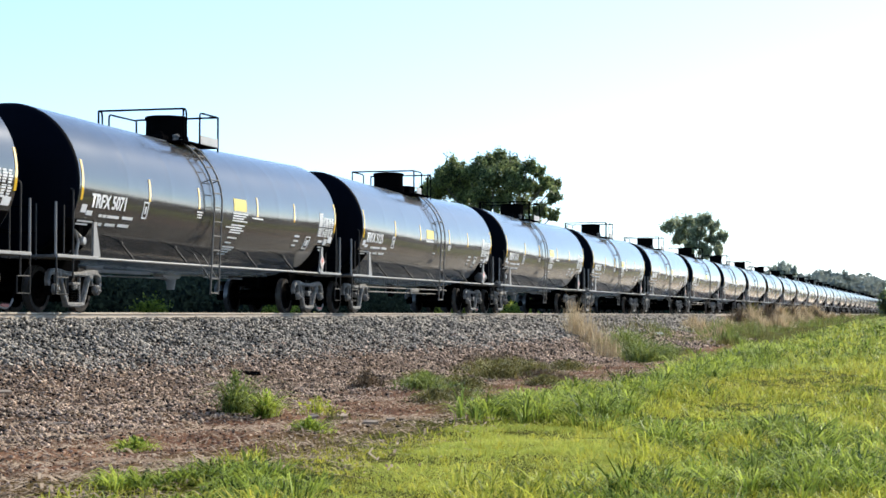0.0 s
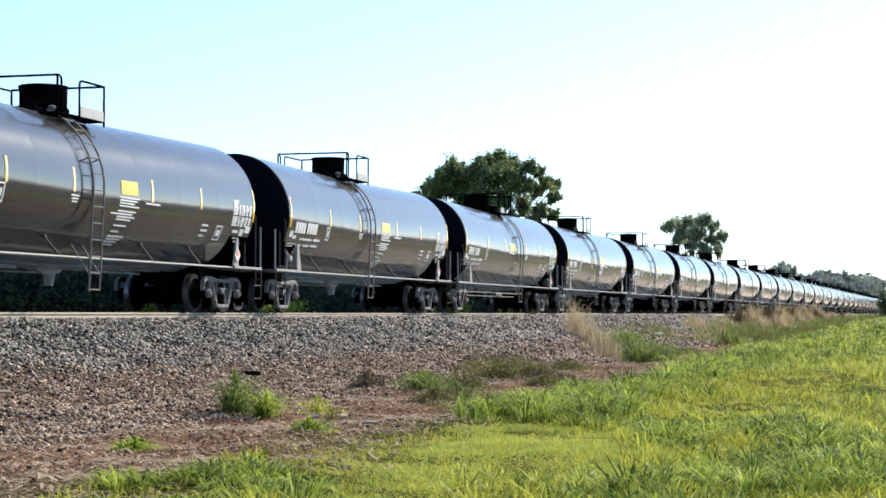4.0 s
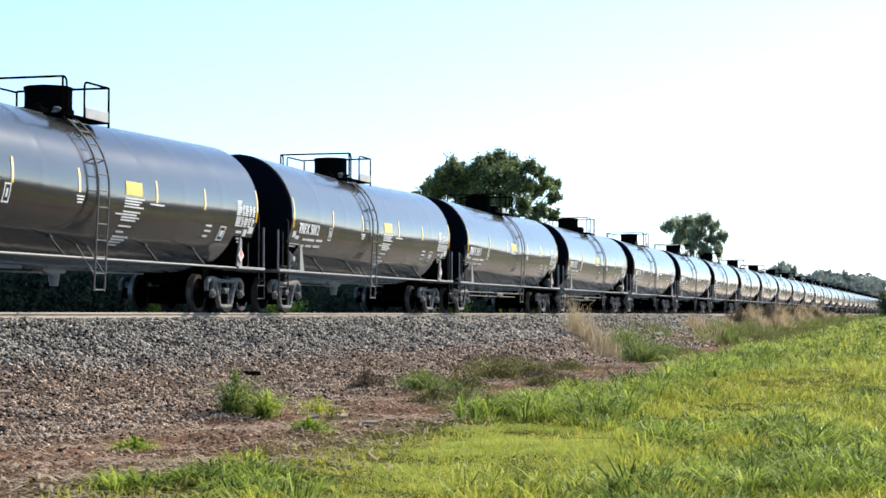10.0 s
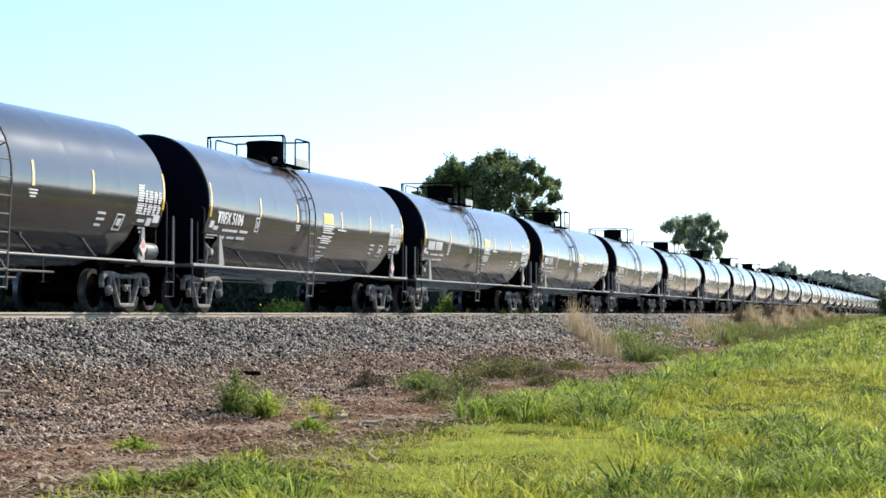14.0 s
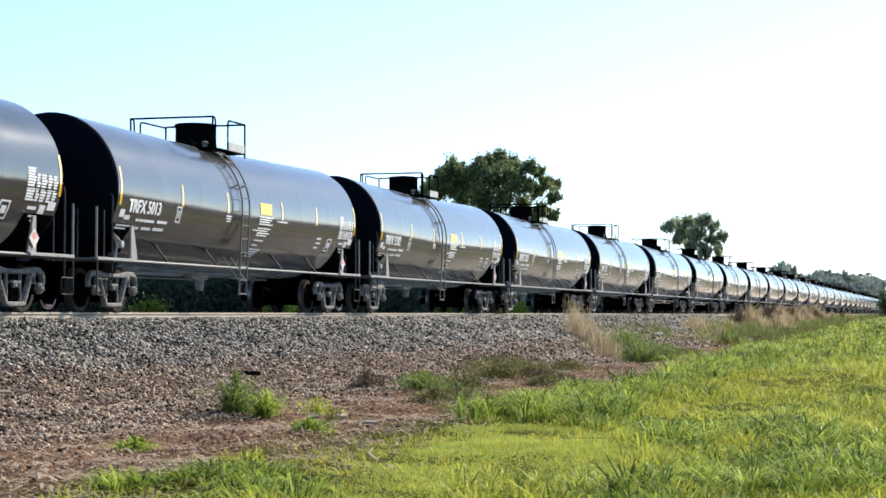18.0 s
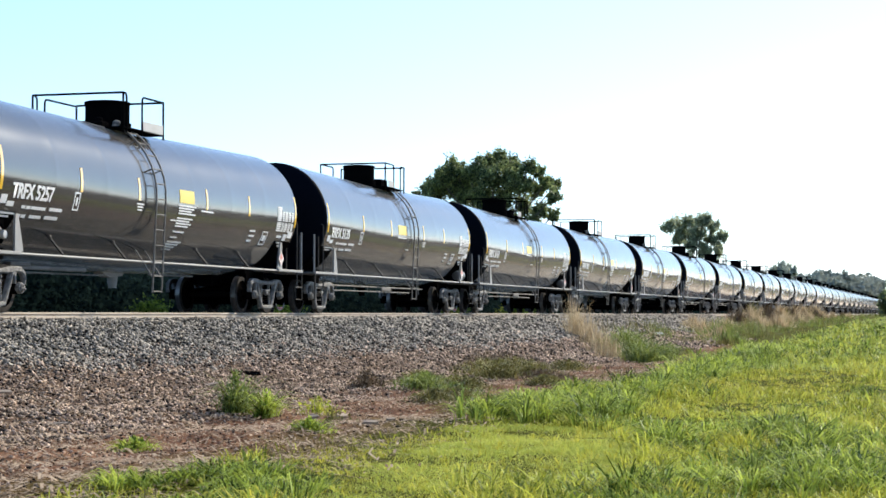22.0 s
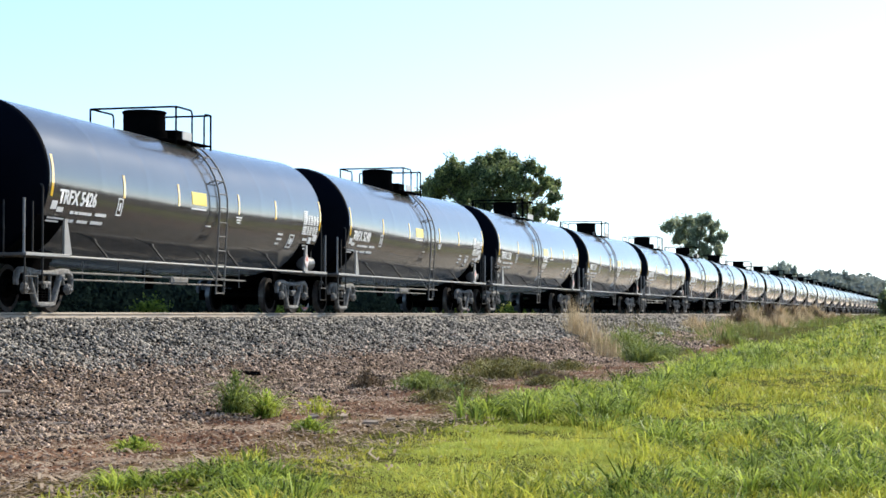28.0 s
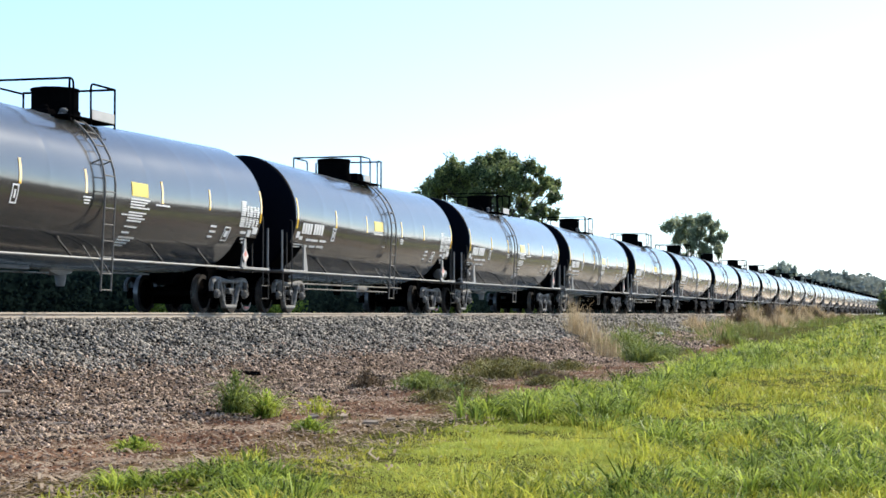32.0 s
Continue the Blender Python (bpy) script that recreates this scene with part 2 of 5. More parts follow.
# ---- mesh tools ----
class Shape:
    """Collects corners and faces of one mesh."""

    def __init__(self):
        self.v, self.f = [], []

    def add(self, pts, faces):
        k = len(self.v)
        self.v += [tuple(p) for p in pts]
        self.f += [tuple(k + i for i in f) for f in faces]
        return self

    def box(self, x0, x1, y0, y1, z0, z1, bevel=0.0):
        if bevel <= 0:
            p = [(x, y, z) for z in (z0, z1) for y in (y0, y1) for x in (x0, x1)]
            return self.add(p, [(0, 2, 3, 1), (4, 5, 7, 6), (0, 1, 5, 4), (2, 6, 7, 3), (0, 4, 6, 2), (1, 3, 7, 5)])
        bm = bmesh.new()
        bmesh.ops.create_cube(bm, size=1, matrix=Matrix.Translation(((x0 + x1) / 2, (y0 + y1) / 2, (z0 + z1) / 2)) @ Matrix.Diagonal((x1 - x0, y1 - y0, z1 - z0, 1)))
        bmesh.ops.bevel(bm, geom=bm.edges[:], offset=bevel, segments=1, affect="EDGES")
        bm.verts.index_update()
        self.add([v.co for v in bm.verts], [[v.index for v in f.verts] for f in bm.faces])
        bm.free()
        return self

    def tube(self, pts, r, n=8, cap=True):
        """A bar along a line of points."""
        pts = [Vector(p) for p in pts]
        rings, side = [], None
        for i, p in enumerate(pts):
            d = (pts[min(i + 1, len(pts) - 1)] - pts[max(i - 1, 0)]).normalized()
            if side is None:
                side = d.orthogonal().normalized()
            side = (side - d * side.dot(d)).normalized()
            up = d.cross(side)
            rings += [p + (side * math.cos(a) + up * math.sin(a)) * r for a in (2 * math.pi * j / n for j in range(n))]
        fs = [(i * n + j, i * n + (j + 1) % n, (i + 1) * n + (j + 1) % n, (i + 1) * n + j) for i in range(len(pts) - 1) for j in range(n)]
        if cap:
            fs += [tuple(range(n))[::-1], tuple((len(pts) - 1) * n + j for j in range(n))]
        return self.add(rings, fs)

    def lathe(self, prof, axis="x", n=32, centre=(0, 0, 0)):
        """Turns a profile of (along, radius) round an axis; closes it at both ends."""
        pts = []
        for a, r in prof:
            for j in range(n):
                w = 2 * math.pi * j / n
                c, s = r * math.cos(w), r * math.sin(w)
                p = {"x": (a, c, s), "y": (c, a, s), "z": (c, s, a)}[axis]
                pts.append((p[0] + centre[0], p[1] + centre[1], p[2] + centre[2]))
        flip = axis == "y"
        fs = []
        for i in range(len(prof) - 1):
            for j in range(n):
                q = (i * n + j, i * n + (j + 1) % n, (i + 1) * n + (j + 1) % n, (i + 1) * n + j)
                fs.append(q[::-1] if not flip else q)
        e0, e1 = tuple(range(n)), tuple((len(prof) - 1) * n + j for j in range(n))
        fs += [e0 if not flip else e0[::-1], e1[::-1] if not flip else e1]
        return self.add(pts, fs)

    def rib(self, path, y0, y1, soft=0.02):
        """A cast bar along a line of (x, z, width), with rounded edges, thick from y0 to y1."""
        pts, n = [], len(path)
        for i, (x, z, w) in enumerate(path):
            a, b = path[max(i - 1, 0)], path[min(i + 1, n - 1)]
            dx, dz = b[0] - a[0], b[1] - a[1]
            q = math.hypot(dx, dz) or 1.0
            nx, nz = -dz / q, dx / q
            for u, y in ((-0.5, y1), (-0.5, y0 + soft), (-0.5 + soft / w, y0), (0.5 - soft / w, y0), (0.5, y0 + soft), (0.5, y1)):
                pts.append((x + nx * u * w, y, z + nz * u * w))
        m = 6
        f = [(i * m + j, i * m + (j + 1) % m, (i + 1) * m + (j + 1) % m, (i + 1) * m + j) for i in range(n - 1) for j in range(m)]
        f += [tuple(range(m))[::-1], tuple((n - 1) * m + j for j in range(m))]
        return self.add(pts, f)

    def slab(self, outline, y0, y1):
        """An outline in x and z, thick from y0 to y1."""
        n = len(outline)
        p = [(x, y0, z) for x, z in outline] + [(x, y1, z) for x, z in outline]
        return self.add(p, [tuple(range(n)), tuple(range(2 * n - 1, n - 1, -1))] + [(i, n + i, n + (i + 1) % n, (i + 1) % n) for i in range(n)])

    def mesh(self, name, material, smooth=True, angle=35):
        me = bpy.data.meshes.new(name)
        me.from_pydata(self.v, [], self.f)
        me.materials.append(material)
        if smooth:
            me.polygons.foreach_set("use_smooth", [True] * len(me.polygons))
            me.set_sharp_from_angle(angle=radians(angle))
        me.update()
        return me


def part(name, shape, material, parent, label="", smooth=True):
    """One mesh under a thing or under a part."""
    ob = new(name, shape if isinstance(shape, bpy.types.Mesh) else shape.mesh(name, material, smooth))
    ob.parent = parent
    return tagged(ob, label)


def arc(p0, p1, p2, n=5):
    """Points of a rounded corner from p0 round p1 to p2."""
    p0, p1, p2 = Vector(p0), Vector(p1), Vector(p2)
    return [p0.lerp(p1, t).lerp(p1.lerp(p2, t), t) for t in (i / n for i in range(n + 1))]


def bulk(name, verts, faces, material, mat2=None, which=None):
    """A large mesh from arrays; faces all have the same number of corners."""
    me = bpy.data.meshes.new(name)
    nv, nf, k = len(verts), len(faces), faces.shape[1]
    me.vertices.add(nv)
    me.vertices.foreach_set("co", np.ascontiguousarray(verts, dtype=np.float32).ravel())
    me.loops.add(nf * k)
    me.loops.foreach_set("vertex_index", np.ascontiguousarray(faces, dtype=np.int32).ravel())
    me.polygons.add(nf)
    me.polygons.foreach_set("loop_start", np.arange(0, nf * k, k, dtype=np.int32))
    me.polygons.foreach_set("loop_total", np.full(nf, k, dtype=np.int32))
    me.materials.append(material)
    if mat2 is not None:
        me.materials.append(mat2)
        me.polygons.foreach_set("material_index", np.asarray(which, dtype=np.int32))
    me.update(calc_edges=True)
    return me


# ---- ground ----
PROFILE = [(-4000, -1.5), (-60, -1.45), (-6, -1.42), (6, -1.40), (9, -1.38), (11.2, -1.30), (13.0, -0.86), (15.7, -0.20), (16.9, -0.165), (19.0, -0.165),
           (20.2, -0.22), (22.4, -1.05), (26, -1.2), (60, -1.0), (4000, -1.0)]
PY, PZ = [p[0] for p in PROFILE], [p[1] for p in PROFILE]


def bumps(x, y):
    """Slow unevenness of the ground, the same for arrays and single places."""
    return (0.05 * np.sin(0.9 * x + 1.3 * y) + 0.04 * np.sin(1.7 * x - 0.8 * y + 1) + 0.03 * np.sin(3.1 * x + 2.3 * y + 2) + 0.02 * np.sin(5.3 * y - 4.1 * x)) * 0.6


def ground_z(x, y):
    x, y = np.asarray(x, float), np.asarray(y, float)
    z = np.interp(y, PY, PZ)
    off = np.clip((16.2 - y) / 1.5, 0, 1) * (0.55 + 0.45 * np.clip((y - 5.5) / 2, 0, 1)) + np.clip((y - 20) / 2, 0, 1)
    rise = np.clip((x - 60) * 0.0036, 0, 0.75) * np.clip((14.5 - y) / 4, 0, 1) * np.clip((y + 40) / 30, 0, 1)
    return z + bumps(x, y) * off + rise


def make_ground():
    xs = np.unique(np.concatenate([[-4000, -1500, -600, -250, -100, -40], np.arange(-20, 8, 2), np.arange(8, 60, 0.35), np.arange(60, 140, 1.2),
                                   np.arange(140, 400, 6), [450, 550, 700, 1000, 1600, 2500, 4000]]))
    ys = np.unique(np.concatenate([[-4000, -1500, -500, -200, -90, -50, -30, -20, -12, -8], np.arange(-6, 24, 0.3), [26, 30, 36, 45, 60, 100, 200, 500, 1500, 4000]]))
    X, Y = np.meshgrid(xs, ys, indexing="ij")
    V = np.stack([X, Y, ground_z(X, Y)], -1).reshape(-1, 3)
    n = len(ys)
    i, j = np.meshgrid(np.arange(len(xs) - 1), np.arange(n - 1), indexing="ij")
    a = (i * n + j).ravel()
    me = bulk("ground", V, np.stack([a, a + n, a + n + 1, a + 1], 1), GROUND)
    me.polygons.foreach_set("use_smooth", np.ones(len(me.polygons), dtype=bool))
    tagged(new("ground", me), "gravel and red earth embankment beside a green grass field", "ground", kind="structure")


make_ground()


def make_rail(y, label):
    """One rail of the track: foot, web and head, with a polished top."""
    prof = [(-0.07, -0.170), (0.07, -0.170), (0.07, -0.158), (0.015, -0.135), (0.009, -0.05), (0.036, -0.036), (0.036, -0.006), (0.030, 0.0), (-0.030, 0.0),
            (-0.036, -0.006), (-0.036, -0.036), (-0.009, -0.05), (-0.015, -0.135), (-0.07, -0.158)]
    s, n = Shape(), len(prof)
    xs = [-60, 700]
    s.add([(x, y + a, b) for x in xs for a, b in prof], [(i, (i + 1) % n, n + (i + 1) % n, n + i) for i in range(n)] + [tuple(range(n))[::-1], tuple(range(n, 2 * n))])
    me = s.mesh("rail", RAIL, smooth=False)
    me.materials.append(RAILHEAD)
    me.polygons[7].material_index = 1
    tagged(new("rail", me), label, "rail", kind="structure")


make_rail(TRACK_Y - 0.753, "dusty tan steel rail on grey ballast")
make_rail(TRACK_Y + 0.753, "dusty steel rail behind the wheels on ballast")


# ---- tank cars ----
R, ZC = 1.595, 2.575           # tank radius and height of its axis
X0, X1 = -7.68, 7.90          # ends of the straight barrel
END = 8.53                    # ends of the platforms


def dip(x):
    """How far the axis of the tank falls from its ends towards the outlet in the middle."""
    return -0.105 * max(0.0, 1 - abs(x) / 7.8)


def skin(x, z, lift=0.004):
    """The place on the near side of the barrel at x and z."""
    return (x, -math.sqrt(max((R + lift) ** 2 - (z - ZC - dip(x)) ** 2, 0.01)), z)


def decal(s, x0, x1, z0, z1, lift=0.007, slant=0.0, n=4):
    """A thin sheet of paint or tape that follows the barrel."""
    rows = [z0 + (z1 - z0) * i / n for i in range(n + 1)]
    p = [skin(x + slant * (z - z0), z, d) for d in (lift, -0.004) for z in rows for x in (x0, x1)]
    m = 2 * (n + 1)
    f = [(2 * i, 2 * i + 1, 2 * i + 3, 2 * i + 2) for i in range(n)]
    f += [tuple(m + k for k in q[::-1]) for q in f]
    f += [(2 * i, 2 * i + 2, m + 2 * i + 2, m + 2 * i) for i in range(n)] + [(2 * i + 3, 2 * i + 1, m + 2 * i + 1, m + 2 * i + 3) for i in range(n)]
    f += [(0, m, m + 1, 1), (m - 2, m - 1, 2 * m - 1, 2 * m - 2)]
    return s.add(p, f)


def lettering(words, x, z, height, width):
    """White stencilled letters on the barrel, from the built-in font."""
    cu = bpy.data.curves.new("lettering", "FONT")
    cu.body, cu.size, cu.resolution_u, cu.offset = words, 1.0, 2, 0.022
    ob = new("lettering", cu)
    me = bpy.data.meshes.new_from_object(ob.evaluated_get(bpy.context.evaluated_depsgraph_get()))
    bpy.data.objects.remove(ob)
    bpy.data.curves.remove(cu)
    xs = [v.co.x for v in me.vertices]
    ys = [v.co.y for v in me.vertices]
    a, w, b, h = min(xs), max(xs) - min(xs), min(ys), max(ys) - min(ys)
    bm = bmesh.new()
    bm.from_mesh(me)
    bmesh.ops.triangulate(bm, faces=bm.faces[:])
    # a second, slightly shifted copy makes the strokes bold
    for v in bm.verts:
        v.co = Vector(((v.co.x - a) / w * width, (v.co.y - b) / h * height, 0))
    dup = bmesh.ops.duplicate(bm, geom=bm.verts[:] + bm.edges[:] + bm.faces[:])
    shifted = {g for g in dup["geom"] if isinstance(g, bmesh.types.BMVert)}
    for v in bm.verts:
        dx, lift = (0.018, 0.012) if v in shifted else (0.0, 0.010)
        v.co = Vector(skin(x + v.co.x + dx, z + v.co.y, lift))
    bm.to_mesh(me)
    bm.free()
    me.materials.clear()
    me.materials.append(WHITE)
    me.name = "lettering"
    return me


def head_profile(sign, x):
    """The dished end: a tight knuckle, then a shallow bowl."""
    bowl = [(0.0, 0.004), (0.03, 0.012), (0.08, 0.05), (0.14, 0.13), (0.22, 0.32), (0.32, 0.65), (0.40, 1.05), (0.44, R - 0.02)]
    return [(x + sign * d, R - c) for d, c in bowl]


def make_tank():
    """The barrel: rolled rings, each a little slack between its welds."""
    step = (X1 - X0) / 7
    xs = sorted({round(X0 + (X1 - X0) * k / 42, 4) for k in range(43)} | {round(X0 + step * k + d, 4) for k in range(1, 7) for d in (-0.03, -0.018, -0.008, 0.008, 0.018, 0.03)})
    prof = []
    for x in xs:
        u = (x - X0) / (X1 - X0)
        slack = 0.0014 * math.sin(2 * math.pi * 3 * u + 0.6)
        near = min(abs(x - X0 - step * k) for k in range(1, 7))
        prof.append((x, R + slack * min(1, u * 12, (1 - u) * 12) + (0.0008 if near < 0.01 else 0.0004 if near < 0.02 else 0)))
    s = Shape().lathe(prof, "x", 80, (0, 0, ZC))
    s.v = [(x, y, z + dip(x)) for x, y, z in s.v]
    return s.mesh("barrel", TANK, True, 50)


def make_head(sign, x):
    pr = head_profile(sign, x)
    pr = [(a, max(r, 0.02)) for a, r in pr]
    if sign < 0:
        pr = pr[::-1]
    return Shape().lathe(pr, "x", 64, (0, 0, ZC)).mesh("tank_head", HEAD, True, 60)


def side_frame_mesh():
    """A cast truck side: arched top that curls down round the bearings, slanting struts, bolster end and its nest of springs."""
    s = Shape()
    y0, y1 = -0.10, 0.0
    s.rib([(-1.11, 0.52, 0.06), (-1.12, 0.64, 0.09), (-1.08, 0.74, 0.11), (-0.97, 0.80, 0.12), (-0.78, 0.81, 0.12), (-0.60, 0.79, 0.13), (-0.36, 0.77, 0.10), (0, 0.765, 0.085),
           (0.36, 0.77, 0.10), (0.60, 0.79, 0.13), (0.78, 0.81, 0.12), (0.97, 0.80, 0.12), (1.08, 0.74, 0.11), (1.12, 0.64, 0.09), (1.11, 0.52, 0.06)], y0, y1, 0.028)
    for g in (-1, 1):
        s.rib([(g * x, z, w) for x, z, w in ((0.70, 0.80, 0.10), (0.60, 0.66, 0.09), (0.50, 0.46, 0.085), (0.40, 0.26, 0.09), (0.33, 0.17, 0.10))], y0 - 0.004, y1, 0.026)
        s.rib([(g * x, z, w) for x, z, w in ((0.74, 0.76, 0.10), (0.74, 0.64, 0.06), (0.76, 0.54, 0.05))], y0 + 0.008, y1, 0.015)
        s.rib([(g * x, z, w) for x, z, w in ((0.27, 0.75, 0.05), (0.26, 0.50, 0.035), (0.26, 0.22, 0.05))], y0 + 0.045, y1, 0.01)
    s.rib([(-0.36, 0.165, 0.09), (-0.2, 0.15, 0.10), (0.2, 0.15, 0.10), (0.36, 0.165, 0.09)], y0 - 0.008, y1 + 0.02, 0.026)
    # bolster end with its pocket
    s.box(-0.17, 0.17, -0.115, 0.0, 0.545, 0.60, 0.012)
    s.box(-0.05, 0.05, -0.11, 0.0, 0.47, 0.55, 0.012)
    for x in (-0.10, 0.10):
        s.tube([(x, -0.10, 0.55), (x, -0.10, 0.45)], 0.016, 6)
    cast = len(s.f)
    for x in (-0.10, 0.02, 0.13):
        for k in range(5):
            z = 0.205 + 0.052 * k
            s.lathe([(z, 0.036), (z + 0.014, 0.052), (z + 0.028, 0.052), (z + 0.042, 0.036)], "z", 10, (x, -0.03, 0))
    for g in (-1, 1):
        s.box(g * 0.92 - 0.13, g * 0.92 + 0.13, -0.07, 0.10, 0.34, 0.60, 0.03)
    me = s.mesh("side_frame", CAST, True, 30)
    me.materials.append(WHEEL)
    me.polygons.foreach_set("material_index", [0 if i < cast else 1 for i in range(len(s.f))])
    return me


def bearing_mesh():
    """The round end cap of an axle with its three bolts."""
    s = Shape().lathe([(-0.17, 0.02), (-0.172, 0.055), (-0.165, 0.075), (-0.14, 0.082), (-0.135, 0.10), (-0.09, 0.11), (-0.02, 0.11)], "y", 18)
    for k in range(3):
        a = radians(90 + 120 * k)
        s.lathe([(-0.19, 0.006), (-0.19, 0.018), (-0.165, 0.018)], "y", 6, (0.045 * math.cos(a), 0, 0.045 * math.sin(a)))
    return s.mesh("bearing_cap", CAST, True, 30)


def wheelset_mesh():
    """Two wheels with flange, rim and dished plate on one axle, about the axle's centre."""
    s = Shape()
    for g in (-1, 1):
        y = 0.753 * g
        pr = [(-0.09, 0.09), (-0.09, 0.15), (-0.03, 0.19), (-0.03, 0.35), (-0.065, 0.36), (-0.065, 0.45), (-0.06, 0.457), (0.045, 0.457), (0.055, 0.482), (0.068, 0.482),
              (0.075, 0.45), (0.075, 0.36), (0.02, 0.34), (0.02, 0.20), (0.08, 0.15), (0.08, 0.09)]
        full = [(y + a, r) for a, r in pr] if g < 0 else [(y - a, r) for a, r in pr[::-1]]
        s.lathe(full, "y", 32)
    s.lathe([(-1.13, 0.05), (-1.13, 0.075), (1.13, 0.075), (1.13, 0.05)], "y", 14)
    me = s.mesh("wheelset", WHEEL, True, 30)
    me.materials.append(TREAD)
    me.materials.append(RIM)
    for p in me.polygons:
        c = p.center
        r = math.hypot(c.x, c.z)
        if r > 0.44 and abs(p.normal.y) < 0.6 and len(p.vertices) == 4:
            p.material_index = 1
        elif 0.352 < r and abs(p.normal.y) > 0.9 and len(p.vertices) == 4:
            p.material_index = 2
    return me


def bolster_mesh():
    s = Shape()
    s.box(-0.20, 0.20, -0.98, 0.98, 0.36, 0.64, 0.03)
    s.box(-0.75, 0.75, -0.30, 0.30, 0.42, 0.66, 0.03)
    for g in (-1, 1):
        s.box(g * 0.36 - 0.06, g * 0.36 + 0.06, -0.80, 0.80, 0.22, 0.50, 0.02)
    s.lathe([(0.60, 0.22), (0.70, 0.20)], "z", 20)
    for g in (-1, 1):
        s.tube([(g * 0.42, -0.9, 0.40), (g * 0.42, 0.9, 0.40)], 0.05, 8)
        for h in (-1, 1):
            s.box(g * 0.46 - 0.03, g * 0.46 + 0.03, h * 0.753 - 0.06, h * 0.753 + 0.06, 0.28, 0.52, 0.01)
    return s.mesh("bogie", BLACK, True, 30)


SIDE, WSET, BOLSTER, BEARING = side_frame_mesh(), wheelset_mesh(), bolster_mesh(), bearing_mesh()


def make_bogie(car, x):
    bogie = part("bogie", BOLSTER, None, car, "dusty two-axle truck with cast side frames")
    bogie.location = (x, 0, 0)
    for y, turn in ((-1.06, 0), (1.06, math.pi)):
        f = part("side_frame", SIDE, None, bogie, "dusty cast steel side frame with springs")
        f.location, f.rotation_euler = (0, y, 0), (0, 0, turn)
        if not turn:
            for g in (-1, 1):
                part("bearing_cap", BEARING, None, bogie, "grey bolted bearing cap").location = (g * 0.90, y, 0.457)
    for g in (-1, 1):
        w = part("wheelset", WSET, None, bogie, "rusty steel wheels on an axle")
        w.location = (g * 0.89, 0, 0.457)


def end_platform(car, g, kind, far=False):
    """The deck at one end with its grab irons, steps, corner bracket and coupler."""
    s = Shape()
    s.box(min(g * 6.74, g * END), max(g * 6.74, g * END), -1.52, -0.35, 1.05, 1.11, 0.01)
    s.box(min(g * 6.74, g * END), max(g * 6.74, g * END), 0.35, 1.52, 1.05, 1.11, 0.01)
    part("end_deck", s, DUSTY, car, "dusty grey steel end deck")
    for y in (-1.53, 1.53):
        s = Shape().box(min(g * 6.74, g * END), max(g * 6.74, g * END), y - 0.03, y + 0.03, 1.055, 1.12, 0.008)
        part("deck_edge", s, LIGHTSTEEL, car, "dusty grey steel edge channel")
    # bracket between deck and barrel
    for y in (-1.53, 1.53):
        s = Shape().slab([(g * 6.66, 1.12), (g * 6.98, 1.12), (g * 6.97, 1.80), (g * 6.86, 1.80)][::g], y - 0.02, y + 0.02)
        part("corner_bracket", s, LIGHTSTEEL, car, "tapered grey steel corner bracket")
    # uprights and grab irons
    tip = g * (END - 0.03) if g < 0 else END + 0.03
    for y in (-1.5, 1.5):
        part("grab_post", Shape().tube([(tip, y, 1.1), (tip, y, 2.13)], 0.026, 8), LIGHTSTEEL, car, "grey steel upright")
        part("grab_post", Shape().tube([(tip, y * 0.72, 1.0), (tip, y * 0.72, 2.10)], 0.018, 6), DARKSTEEL, car)
        x = g * (8.18 if g > 0 else 7.80)
        part("hand_hold", Shape().tube([(x, y * 1.01, 0.66)] + arc((x, y * 1.01, 2.36), (x, y * 1.01, 2.44), (x, y * 0.92, 2.44)) + [(x, y * 0.7, 2.44)], 0.020, 8), DARKSTEEL, car)
        if g < 0:
            part("grab_post", Shape().tube([(g * 8.16, y, 1.08), (g * 8.16, y, 2.08)], 0.016, 6), DARKSTEEL, car)
        # sill step: an open frame hung from the corner
        a, b = g * 8.52, g * 8.04
        s = Shape().tube([(a, y * 1.02, 1.05), (a, y * 1.02, 0.35), (b, y * 1.02, 0.35), (b, y * 1.02, 0.67), (a, y * 1.02, 0.67)], 0.017, 6)
        part("step", s, DARKSTEEL, car, "dark steel sill step")
    # saddle that carries the tank
    s = Shape()
    s.slab([(g * 6.25, 0.75), (g * 7.5, 0.75), (g * 7.5, 1.35), (g * 6.25, 1.35)][::g], -0.85, 0.85)
    s.slab([(g * 6.15, 1.0), (g * 6.25, 1.0), (g * 6.25, 1.9), (g * 6.15, 1.9)][::g], -0.85, 0.85)
    s.slab([(g * 7.25, 1.0), (g * 7.35, 1.0), (g * 7.35, 1.9), (g * 7.25, 1.9)][::g], -0.85, 0.85)
    part("saddle", s, BLACK, car, "black steel bolster saddle")
    s, cuts, rim = Shape(), 25, [(g * 6.72, R + 0.014), (g * 7.86, R + 0.014), (g * 7.86, R - 0.02), (g * 6.72, R - 0.02)]
    turn = [radians(207 + 126 * i / (cuts - 1)) for i in range(cuts)]
    s.add([(x, r * math.cos(a), ZC + r * math.sin(a)) for a in turn for x, r in rim],
          [(4 * i + j, 4 * i + (j + 1) % 4, 4 * i + 4 + (j + 1) % 4, 4 * i + 4 + j)[::g] for i in range(cuts - 1) for j in range(4)] + [(0, 1, 2, 3)[::-g], tuple(4 * cuts - 4 + j for j in range(4))[::g]])
    part("saddle_wrap", s, BLACK, car, "black plate wrapped under the tank end")
